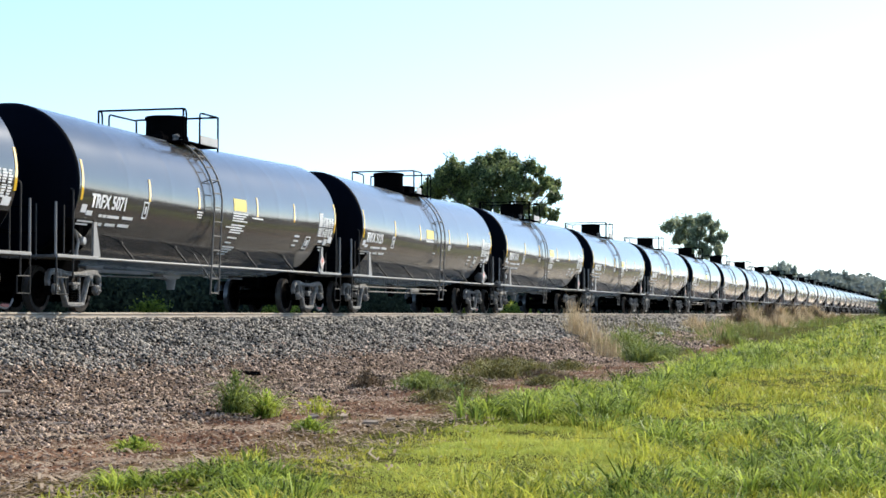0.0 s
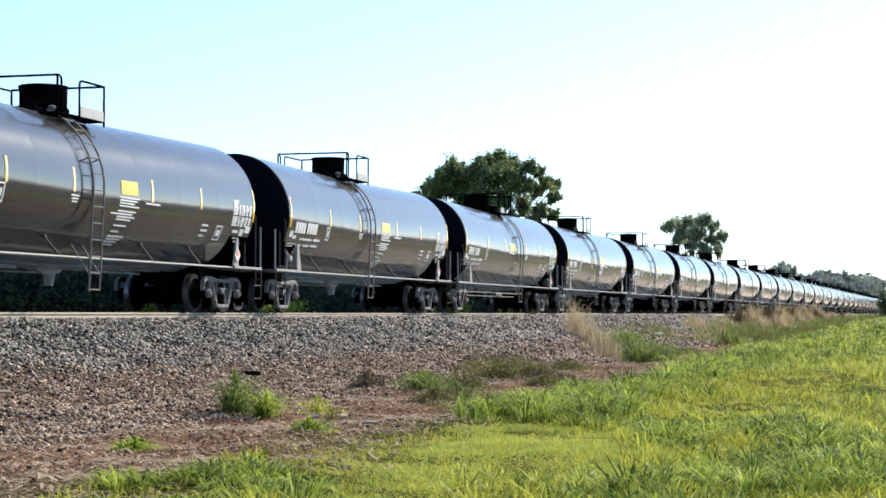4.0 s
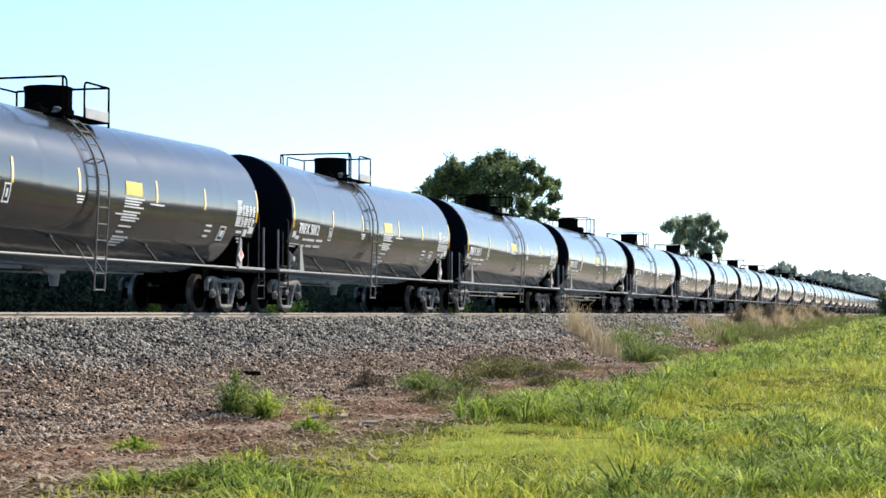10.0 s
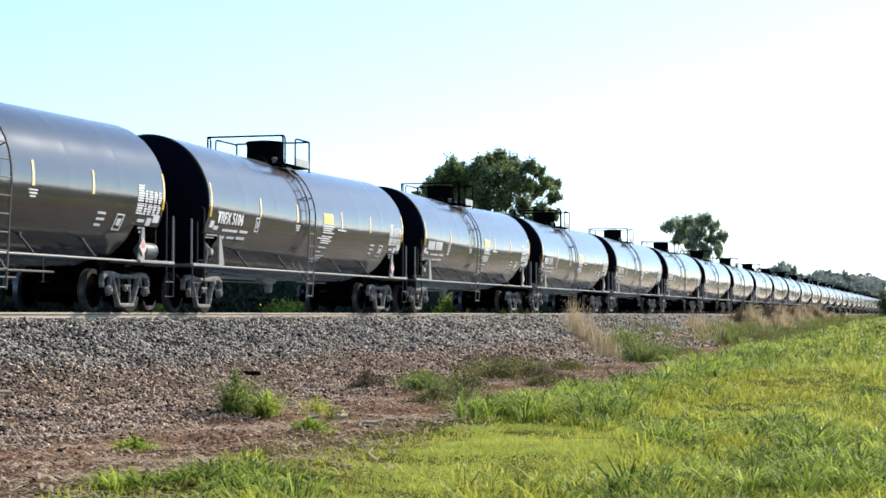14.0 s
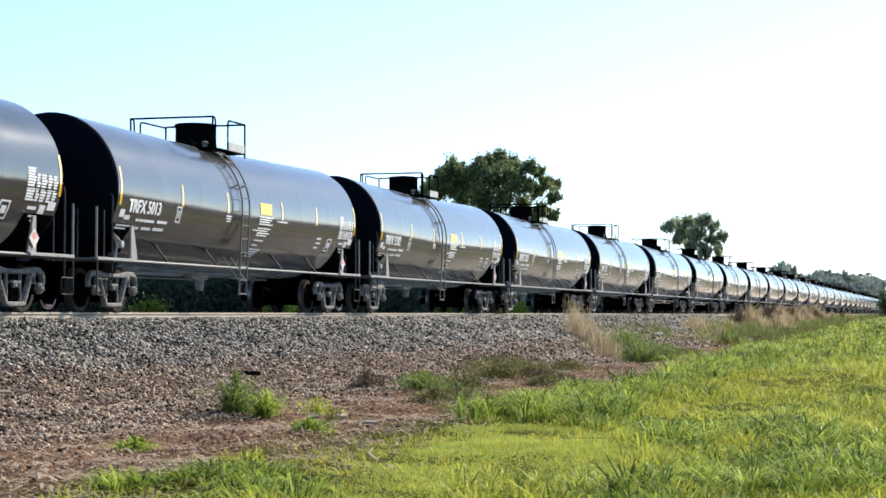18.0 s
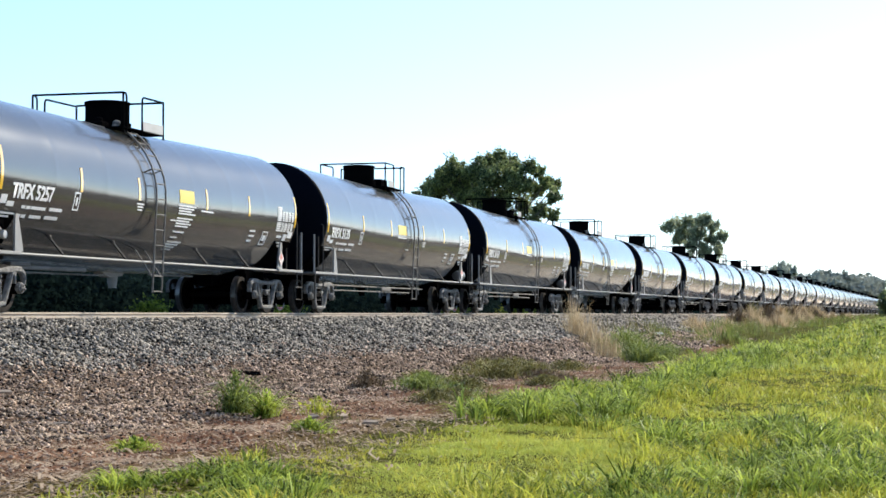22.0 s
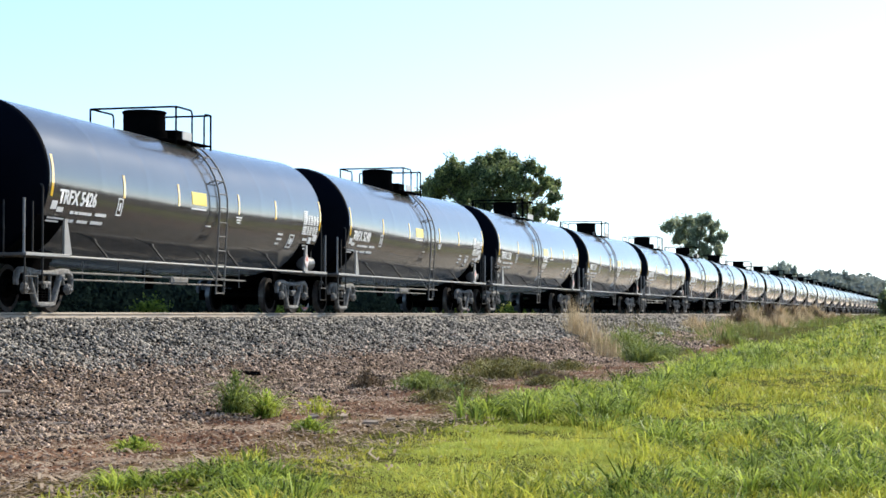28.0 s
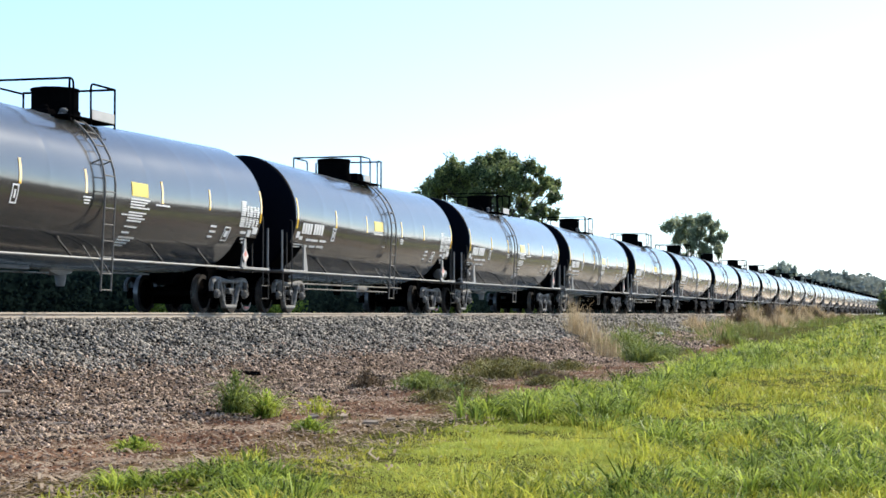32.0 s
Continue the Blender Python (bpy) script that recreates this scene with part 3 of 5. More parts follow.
    s = Shape().box(min(g * 5.6, g * 8.75), max(g * 5.6, g * 8.75), -0.2, 0.2, 0.66, 1.04, 0.02)
    part("stub_sill", s, BLACK, car)
    s = Shape().box(min(g * 8.70, g * 9.0), max(g * 8.70, g * 9.0), -0.09, 0.09, 0.74, 0.94, 0.02)
    s.box(min(g * 8.92, g * 9.08), max(g * 8.92, g * 9.08), -0.17, 0.13, 0.68, 1.0, 0.03)
    part("coupler", s, WHEEL, car, "rusty knuckle coupler")
    # one hose in two colours: sunlit lower end pale, shaded upper part black
    s = Shape().tube([(g * 8.72, -0.72, 0.26)] + arc((g * 8.78, -0.72, 0.18), (g * 8.86, -0.72, 0.08), (g * 9.04, -0.72, 0.075), 5), 0.018, 8)
    part("hose_end", s, LIGHTSTEEL, car, "end of the air hose, coloured pale as sunlit")
    part("air_hose", Shape().tube([(g * 8.56, -0.72, 0.70), (g * 8.62, -0.72, 0.45), (g * 8.722, -0.72, 0.258)], 0.024, 8), BLACK, car)
    if g > 0:
        part("hose_coupling", Shape().box(8.90, 9.18, -0.76, -0.69, 0.10, 0.16, 0.02), RED, car, "dull red hose coupling")
    if far:
        return
    # end rail across the car
    s = Shape()
    for z in (1.55, 2.05):
        s.tube([(g * (END - 0.03), -1.08, z), (g * (END - 0.03), 1.08, z)], 0.016, 6)
    part("end_rail", s, BLACK, car)
    if g > 0 and kind == "B":
        # brake valve, reservoir and diamond placard
        part("air_reservoir", Shape().lathe([(-0.36, 0.02), (-0.34, 0.13), (-0.28, 0.175), (0.28, 0.175), (0.34, 0.13), (0.36, 0.02)], "x", 24, (g * 7.74, -1.22, 1.34)), CYLINDER, car, "light grey cylindrical air tank")
        part("brake_valve", Shape().box(g * 6.9 - 0.12, g * 6.9 + 0.12, -1.40, -1.15, 1.66, 1.95, 0.04), BLACK, car)
    elif g > 0:
        part("brake_valve", Shape().box(g * 6.9 - 0.12, g * 6.9 + 0.12, -1.40, -1.15, 1.66, 1.95, 0.04), BLACK, car)
    elif kind == "A":
        part("brake_valve", Shape().box(g * 7.15 - 0.14, g * 7.15 + 0.14, -1.36, -1.10, 1.25, 1.75, 0.05).lathe([(-1.40, 0.05), (-1.38, 0.09), (-1.30, 0.10)], "y", 12, (g * 7.45, 0, 1.55)), BLACK, car)
        part("bracket_arm", Shape().tube([(g * 7.45, -1.40, 1.12), (g * 7.40, -1.42, 1.40), (g * 7.55, -1.42, 1.62), (g * 7.30, -1.42, 1.50)], 0.035, 8), LIGHTSTEEL, car, "pale steel brake bracket")
        part("brake_chamber", Shape().lathe([(-1.46, 0.03), (-1.45, 0.075), (-1.40, 0.085), (-1.30, 0.06)], "y", 14, (g * 7.16, 0, 1.42)), GREYBOX, car, "round grey brake chamber")
    if g < 0:
        return
    s = Shape()
    c, w = (g * 6.84, -1.575, 1.385), 0.19
    s.slab([(c[0] - w, c[2]), (c[0], c[2] - 0.19), (c[0] + w, c[2]), (c[0], c[2] + 0.19)], c[1] - 0.006, c[1] + 0.006)
    pl = part("placard", s, PLACARD, car, "white diamond placard with red print")
    part("placard_print", Shape().slab([(c[0] - 0.11, c[2] + 0.02), (c[0], c[2] - 0.03), (c[0] + 0.11, c[2] + 0.02), (c[0], c[2] + 0.13)], c[1] - 0.010, c[1] - 0.0065), RED, pl, "faded red print")


def ladder(car, x0, x1, far=False):
    """The side ladder: straight below, bent over the barrel above, with rungs and stays."""
    path = [(-1.63, 0.42), (-1.66, 1.0), (-1.68, 1.6)]
    for d in range(0, 72, 9):
        a = radians(-4 + d)
        path.append((-(R + 0.13) * math.cos(a), ZC - 0.09 + (R + 0.13) * math.sin(a)))
    for x in (x0, x1):
        s = Shape().tube([(x, y, z) for y, z in path], 0.022, 6)
        for a in (20, 45, 66):
            w = radians(a)
            s.tube([(x, -(R - 0.02) * math.cos(w), ZC - 0.09 + (R - 0.02) * math.sin(w)), (x, -(R + 0.13) * math.cos(w), ZC - 0.09 + (R + 0.13) * math.sin(w))], 0.016, 5)
        part("ladder_stile", s, DUSTY, car, "grey steel ladder stile")
        part("ladder_stay", Shape().tube([(x, -1.65, 0.72), (x + 0.25, -1.08, 1.40)], 0.018, 6), DUSTY, car)
    length = [0.0]
    for (a, b), (c, d) in zip(path, path[1:]):
        length.append(length[-1] + math.hypot(c - a, d - b))
    k, d = 0, 0.03
    while d < length[-1]:
        while length[k + 1] < d:
            k += 1
        u = (d - length[k]) / (length[k + 1] - length[k])
        y, z = path[k][0] + u * (path[k + 1][0] - path[k][0]), path[k][1] + u * (path[k + 1][1] - path[k][1])
        part("rung", RUNG_MESH(x1 - x0), None, car).location = (x0, y, z)
        d += 0.99 if far else 0.33


RUNGS = {}


def RUNG_MESH(w):
    key = round(w, 3)
    if key not in RUNGS:
        RUNGS[key] = Shape().tube([(0, 0, 0), (w, 0, 0)], 0.014, 6).mesh("rung", DUSTY)
    return RUNGS[key]


def top_fittings(car, xa, xb, gate, kind):
    """Valve housing, walkway and its hand rails on top of the tank."""
    s = Shape().lathe([(ZC + 1.45, 0.53), (4.20, 0.53), (4.21, 0.49), (4.62, 0.49), (4.63, 0.515), (4.665, 0.515), (4.68, 0.49), (4.70, 0.30)], "z", 36)
    part("valve_housing", s, BLACK, car, "round black valve housing")
    if kind == "A":
        part("relief_valve", Shape().box(-1.02, -0.60, -0.35, 0.25, 3.98, 4.17, 0.04).lathe([(4.1, 0.10), (4.22, 0.10), (4.26, 0.05)], "z", 14, (-0.85, -0.2, 0)), BLACK, car, "low black relief valve beside the housing")
        s = Shape().lathe([(3.98, 0.055), (4.12, 0.055), (4.13, 0.085), (4.17, 0.085), (4.20, 0.04)], "z", 12, (-0.62, -0.52, 0)).tube([(-0.62, -0.52, 4.10), (-0.80, -0.56, 4.08), (-0.86, -0.58, 3.98)], 0.022, 6)
        part("valve", s, DUSTY, car, "small grey valve beside the housing")
    else:
        part("relief_valve", Shape().box(0.62, 1.30, -0.55, 0.2, 4.02, 4.30, 0.02), BLACK, car, "black box beside the housing")
    for y in (-0.86, 0.86):
        s = Shape().box(xa, xb, y - 0.22, y + 0.22, 3.94, 3.98, 0.006)
        part("walkway", s, BLACK, car, "black steel grating walkway")
    h = 4.70
    y = 1.07

    def bar(pts, r=0.024):
        part("hand_rail", Shape().tube(pts, r, 6), BLACK, car)

    def loop(x0, x1, y, z, foot=3.86):
        """A rail that bends down into its own post at x1."""
        d = 0.12 if x1 > x0 else -0.12
        bar([(x0, y, z)] + arc((x1 - d, y, z), (x1, y, z), (x1, y, z - 0.12), 4) + [(x1, y, foot)], 0.022)

    for x in (xa, xb):
        bar([(x, -y, h), (x, y, h)])
        for side in (-y, y):
            part("rail_post", Shape().tube([(x, side, 3.86), (x, side, h)], 0.024, 6), BLACK, car)
    loop(xa, gate[0], -y, h)
    loop(xa, xa + (1.22 if kind == "B" else 0.20), y, h)
    loop(xb, gate[1], -y, h)
    if kind == "A":
        loop(xb, xa + 0.55, y, h - 0.02, 3.80)
        part("name_plate", Shape().box(gate[1] + 0.05, xb - 0.03, -y - 0.01, -y + 0.01, 3.96, 4.18, 0.003), GREYBOX, car, "light grey steel plate")
    else:
        part("name_plate", Shape().box(gate[0] - 0.55, gate[0] - 0.04, -y - 0.01, -y + 0.01, 3.98, 4.18, 0.003), GREYBOX, car, "light grey steel plate")


def side_sill(car):
    """The long pipe along each side with its slanting stays."""
    for y in (-1.5, 1.5):
        part("side_pipe", Shape().tube([(-6.75, y, 1.08), (6.75, y, 1.08)], 0.024, 8), LIGHTSTEEL, car, "dusty grey pipe along the side")
        for x in (-5.05, -2.25, 2.1, 4.7):
            part("pipe_stay", Shape().tube([(x, y * 0.82, 1.45), (x + 0.10, y * 0.99, 1.10)], 0.024, 6).lathe([(-0.035, 0.02), (-0.03, 0.04), (0.03, 0.04), (0.035, 0.02)], "x", 8, (x, y * 0.82, 1.46)), DARKSTEEL, car)


def belly(car, kind):
    if kind == "B":
        s = Shape().tube([(-6.0, -0.9, 0.80), (4.1, -0.9, 0.80)], 0.022, 6).tube([(-6.0, -0.9, 0.66), (2.6, -0.9, 0.66)], 0.018, 6)
        for x in (-4.9, -3.2, -1.9, 0.2, 3.7):
            s.tube([(x, -0.9, 0.62), (x, -0.9, 1.06)], 0.016, 5)
        part("brake_rod", s, DUSTY, car, "grey brake rods under the tank")
        s = Shape().box(-0.55, 0.45, -0.94, -0.88, 0.68, 0.80, 0.02)
        part("rod_guide", s, DUSTY, car)
    s = Shape()
    s.slab([(-0.75, 1.06), (0.85, 1.06), (0.55, 0.82), (0.0, 0.78), (-0.35, 0.84)], -0.12, 0.12)
    s.lathe([(0.55, 0.09), (0.70, 0.12), (1.05, 0.14)], "z", 14, (0.3, 0, 0))
    part("outlet_valve", s, LIGHTSTEEL if kind == "A" else BLACK, car, "bottom outlet with skid")
    if kind == "A":
        s = Shape().box(-5.4, -2.2, -0.62, -0.54, 0.84, 0.92, 0.015).box(-5.5, -4.7, -0.66, -0.50, 0.90, 0.98, 0.02)
        s.tube([(-5.6, -0.6, 0.78), (-1.0, -0.4, 0.80)], 0.02, 6).tube([(0.9, -0.6, 0.86), (3.4, -0.6, 0.86)], 0.02, 6)
        part("brake_rod", s, DUSTY, car, "grey brake beam and rods under the tank")


def marks(car, kind, far=False):
    for x in (-7.55, -4.40, -1.72, 1.93, 4.58, 7.86) if kind == "A" else (-7.55, -4.41, -1.61, 1.96, 4.46, 7.86):
        end = abs(x) > 7
        s = Shape()
        decal(s, x - 0.045, x + 0.045, 2.22 if end else 2.36, 3.02 if end else 2.84, 0.008, n=6)
        part("reflector_strip", s, YELLOW, car, "yellow reflective strip")
    bx = (0.38, 1.18) if kind == "A" else (-0.89, -0.05)
    part("yellow_panel", decal(Shape(), *bx, 2.44, 2.73, 0.008), PALE_YELLOW, car, "yellow painted panel")

    def bars(rows, name="stencil_bar"):
        for x, z, w, h in rows[::5 if far else 1]:
            part(name, decal(Shape(), x, x + w, z, z + h, 0.0075 if z > 1.86 or abs(x) < 6.6 else 0.020, n=2), WHITE, car)

    # small stencils below the number
    bars([(-6.62, 1.925, 0.14, 0.055), (-6.44, 1.925, 0.16, 0.055), (-6.25, 1.925, 0.55, 0.055), (-5.55, 1.93, 0.50, 0.06), (-6.70, 1.76, 0.14, 0.055), (-6.50, 1.76, 0.15, 0.055),
          (-6.20, 1.765, 0.45, 0.055), (-5.62, 1.77, 0.52, 0.06), (-7.46, 1.98, 0.22, 0.16), (-7.20, 1.94, 0.26, 0.09), (-7.46, 1.80, 0.66, 0.03), (-7.46, 1.74, 0.5, 0.03)])
    # frames with writing: two small boxes and the table at the far end
    for x, z, w, h in ((-4.66, 1.99, 0.24, 0.36), (5.72, 1.70, 0.36, 0.34)):
        s = Shape()
        for a in ((x, x + w, z, z + 0.03), (x, x + w, z + h - 0.03, z + h), (x, x + 0.03, z, z + h), (x + w - 0.03, x + w, z, z + h)):
            decal(s, *a, 0.0075, n=2)
        decal(s, x + 0.09, x + w - 0.09, z + 0.1, z + h - 0.1, 0.0075, n=2)
        part("stencil_frame", s, WHITE, car, "white stencilled frame")
    bars([(4.82, 1.99, 0.36, 0.045), (4.84, 1.87, 0.36, 0.045), (4.84, 1.75, 0.28, 0.045)])
    s = Shape()
    for i in range(12):
        z = 2.08 + 0.053 * i
        for x, w in ((6.56, 0.32), (6.92, 0.14), (7.10, 0.22), (7.36, 0.18), (7.58, 0.16)) if i < 10 else ((6.56, 0.32),):
            decal(s, x, x + w - 0.02 * ((i * 3 + int(x * 50)) % 4), z, z + (0.038 if i != 4 else 0.02), 0.0075, n=1)
    tagged(part("data_table", s, WHITE, car, "white stencilled data table"), kind="stuff")
    bars([(6.75, 1.92, 0.34, 0.06), (7.18, 1.86, 0.22, 0.16), (7.50, 1.94, 0.3, 0.16), (6.9, 1.78, 0.3, 0.04), (6.9, 1.70, 0.36, 0.04)])
    if kind == "A":
        rows = [(0.34, 2.36 - 0.058 * i, 0.95 - 0.12 * (i % 3), 0.032) for i in range(4)] + [(0.32, 2.08 - 0.058 * i, 0.85 - 0.15 * (i % 2), 0.032) for i in range(4)]
        rows += [(0.32, 1.78, 0.6, 0.032), (0.32, 1.66, 0.35, 0.032)] + [(0.30, 1.56 - 0.055 * i, 0.75 - 0.1 * i, 0.032) for i in range(4)]
        bars(rows)
        bars([(1.60, 2.30, 0.72, 0.035), (-1.83, 2.27, 0.34, 0.03), (-1.80, 2.21, 0.28, 0.03), (-1.77, 2.15, 0.22, 0.03), (0.0, 2.02, 0.3, 0.03)])
    else:
        bars([(-0.92, 2.33, 0.85, 0.035), (1.80, 2.27, 0.36, 0.03), (1.84, 2.21, 0.30, 0.03), (1.88, 2.15, 0.22, 0.03), (0.05, 1.98, 0.3, 0.03)])


BARREL, HEAD_L, HEAD_R = make_tank(), make_head(-1, X0), make_head(1, X1)


def make_car(kind, far=False):
    car = new("tank_car")
    part("barrel", BARREL, None, car, "glossy black tank barrel")
    part("tank_head", HEAD_L, None, car, "black dished tank end")
    part("tank_head", HEAD_R, None, car, "black dished tank end")
    for g in (-1, 1):
        end_platform(car, g, kind, far)
        make_bogie(car, g * 6.95)
    side_sill(car)
    if kind == "A":
        ladder(car, -1.15, -0.68, far)
        top_fittings(car, -1.45, 0.62, (-1.28, -0.5), kind)
    else:
        ladder(car, 0.42, 0.90, far)
        top_fittings(car, -0.62, 1.42, (0.30, 1.02), kind)
    belly(car, kind)
    marks(car, kind, far)
    return car


# which of the two builds each car is, and the number painted on it where it can be read
CARS = {-11: ("A", "5071"), -10: ("B", "5125"), -9: ("A", "5101"), -8: ("A", "5260"), -7: ("A", ""), -6: ("B", "5005"), -5: ("A", "5088"), -4: ("A", "5046"),
        -3: ("A", "5116"), -2: ("A", "5012"), -1: ("B", "5015"), 0: ("B", "5292"), 1: ("A", "5104"), 2: ("A", ""), 3: ("A", "5078"), 4: ("A", "5013"), 5: ("A", "5282"),
        6: ("A", "5283"), 7: ("A", "5257"), 8: ("B", "5135"), 9: ("B", "5143"), 10: ("A", "5081"), 11: ("A", ""), 12: ("B", "5426"), 13: ("B", "5240"), 14: ("A", "5356"), 15: ("A", "5398")}
TRAIN = []


def make_train():
    protos = {(k, far): make_car(k, far) for k in "AB" for far in (False, True)}
    unread = Shape()
    for i in range(4):
        decal(unread, -7.12 + 0.2 * i, -6.97 + 0.2 * i, 2.10, 2.38, 0.0075, n=3)
        decal(unread, -6.22 + 0.2 * i, -6.07 + 0.2 * i, 2.11, 2.39, 0.0075, n=3)
    unread = unread.mesh("lettering", WHITE)
    used = set()
    for k in range(-13, 42):
        kind, number = CARS.get(k, ("B" if k % 3 == 1 else "A", ""))
        m = pose(CAR_ZERO + PITCH * k, TRACK_Y, 0)
        key = (kind, k > 21)
        if key in used:
            car = copy_thing(protos[key], m)
        else:
            car = protos[key]
            car.matrix_basis = m
            used.add(key)
        TRAIN.append((k, car))
    for k, car in TRAIN:
        kind, number = CARS.get(k, ("B" if k % 3 == 1 else "A", ""))
        me = lettering("TRFX " + number, -7.12 if kind == "A" else -7.24, 2.09, 0.29, 1.58) if number else unread
        part("lettering", me, None, car, "white stencilled car number")
        tagged(car, f"glossy black tank car with side ladder {'ahead of' if kind == 'A' else 'behind'} its yellow panel", "tank car", "tank cars of the train")


make_train()


# ---- plants and loose ground ----
RNG = np.random.default_rng(7)


def blades(xy, height, width, lean=0.35, lift=0.0, rng=RNG):
    """Upright bent blades, two quads each, standing on the ground at the places xy."""
    n = len(xy)
    h = np.broadcast_to(height, n) * rng.uniform(0.6, 1.25, n)
    w = np.broadcast_to(width, n) * rng.uniform(0.7, 1.3, n)
    a, turn = rng.uniform(0, 2 * np.pi, n), rng.uniform(0, 2 * np.pi, n)
    bend = rng.uniform(0.1, 1.0, n) * lean
    base = np.column_stack([xy, ground_z(xy[:, 0], xy[:, 1]) - 0.03 + lift])
    side = np.column_stack([np.cos(a), np.sin(a), np.zeros(n)]) * w[:, None] / 2
    out = np.column_stack([np.cos(turn), np.sin(turn), np.zeros(n)])
    mid = base + out * (bend * h * 0.25)[:, None] + np.array([0, 0, 1.0]) * (h * 0.6)[:, None]
    tip = base + out * (bend * h * 0.85)[:, None] + np.array([0, 0, 1.0]) * (h * (1 - 0.3 * bend))[:, None]
    V = np.stack([base - side, base + side, mid - side * 0.8, mid + side * 0.8, tip - side * 0.12, tip + side * 0.12], 1).reshape(-1, 3)
    k = np.arange(n)[:, None] * 6
    F = np.concatenate([k + np.array([0, 1, 3, 2]), k + np.array([2, 3, 5, 4])])
    return V, F


def join(pieces):
    V, F, k = [], [], 0
    for v, f in pieces:
        V.append(v)
        F.append(f + k)
        k += len(v)
    return np.concatenate(V), np.concatenate(F)


def leaves(centres, size, rng, flat=0.0):
    """Small folded leaves, a quad each, turned at random."""
    n = len(centres)
    a = rng.normal(size=(n, 3))
    a /= np.linalg.norm(a, axis=1)[:, None]
    b = np.cross(a, rng.normal(size=(n, 3)))
    b /= np.linalg.norm(b, axis=1)[:, None]
    s = (size * rng.uniform(0.6, 1.4, n))[:, None]
    V = np.stack([centres - a * s, centres - b * s * 0.55, centres + a * s, centres + b * s * 0.55], 1).reshape(-1, 3)
    return V, np.arange(n)[:, None] * 4 + np.array([0, 1, 2, 3])


def cloud(x, y, cell, seed=0):
    """Smooth random field from 0 to 1, with lumps about one cell wide."""
    u, v = np.asarray(x, float) / cell + 31.7 * seed, np.asarray(y, float) / cell + 17.3 * seed
    i, j = np.floor(u), np.floor(v)
    a, b = u - i, v - j
    a, b = a * a * (3 - 2 * a), b * b * (3 - 2 * b)

    def at(p, q):
        w = np.sin(p * 127.1 + q * 311.7 + seed * 74.7) * 43758.5453
        return w - np.floor(w)

    return (at(i, j) * (1 - a) + at(i + 1, j) * a) * (1 - b) + (at(i, j + 1) * (1 - a) + at(i + 1, j + 1) * a) * b


def grass_edge(x):
    """How far the grass reaches towards the track."""
    x = np.asarray(x, float)
    line = np.interp(x, [11, 13, 17, 20, 24, 29, 35, 47, 65, 100, 180, 330], [5.7, 6.0, 6.1, 5.5, 5.7, 6.3, 6.0, 5.9, 6.4, 7.6, 9.4, 11.5])
    return line + 0.5 * (cloud(x, x * 0 + 3, 1.7, 4) - 0.5) + 0.3 * (cloud(x, x * 0, 0.6, 5) - 0.5)


def wedge(n, r0, r1, power=1.0):
    """Places in the field, thinning out with distance."""
    u = RNG.uniform(0, 1, n)
    r = r0 * (r1 / r0) ** (u ** power)
    az = np.radians(RNG.uniform(1.0, 30.5, n))
    return np.column_stack([r * np.cos(az), r * np.sin(az)])


def lawn_at(xy):
    """Where the grass is short: one oval in the near field, with a ragged rim."""
    x, y = xy[:, 0], xy[:, 1]
    rim = 0.18 * np.sin(1.9 * x + 0.7 * y) + 0.15 * np.sin(2.7 * y - 1.1 * x + 2)
    return ((x - 16.4) / 4.9) ** 2 + ((y - 4.5) / 1.75) ** 2 + rim < 1.0


def tallness(xy):
    """Clumps and hollows of the tall grass, from 0 to 1."""
    x, y = xy[:, 0], xy[:, 1]
    r = np.hypot(x, y)
    f = 0.55 * cloud(x / (1 + r / 25), y, 0.75, 1) + 0.30 * cloud(x, y, 0.30, 2) + 0.35 * cloud(x / 2, y, 2.2, 3)
    return np.clip((f - 0.30) * 1.9, 0.04, 1.0)


def clumps(centres, height, spread, k, width, rng=RNG, arch=1.0):
    """Tufts: k broad blades each, that rise from one root and arch outwards."""
    n = len(centres)
    h = np.repeat(np.broadcast_to(height, n), k) * rng.uniform(0.45, 1.15, n * k)
    r = np.repeat(np.broadcast_to(spread, n), k)
    w = np.repeat(np.broadcast_to(width, n), k) * rng.uniform(0.6, 1.3, n * k)
    a, q = rng.uniform(0, 2 * np.pi, n * k), np.abs(rng.normal(0, 0.6, n * k))
    out = np.column_stack([np.cos(a), np.sin(a), np.zeros(n * k)])
    base = np.repeat(np.column_stack([centres, np.zeros(n)]), k, 0) + out * (q * r)[:, None]
    base[:, 2] = ground_z(base[:, 0], base[:, 1]) - 0.02
    side = np.column_stack([-np.sin(a), np.cos(a), np.zeros(n * k)])
    b = a + rng.normal(0, 0.9, n * k)
    side = np.column_stack([-np.sin(b), np.cos(b), np.zeros(n * k)]) * (w / 2)[:, None]
    lean = arch * rng.uniform(0.15, 1.1, n * k)
    up = np.array([0, 0, 1.0])
    rows = []
    for f, o, u, wd in ((0, 0, 0, 0.8), (0.4, 0.10, 0.48, 1.0), (0.75, 0.42, 0.86, 0.75), (1, 0.95, 0.95, 0.08)):
        c = base + out * (lean * h * o)[:, None] + up * (h * (u - 0.28 * lean * o * o))[:, None]
        rows += [c - side * wd, c + side * wd]
    V = np.stack(rows, 1).reshape(-1, 3)
    i = np.arange(n * k)[:, None] * 8
    return V, np.concatenate([i + np.array(f) for f in ([0, 1, 3, 2], [2, 3, 5, 4], [4, 5, 7, 6])])


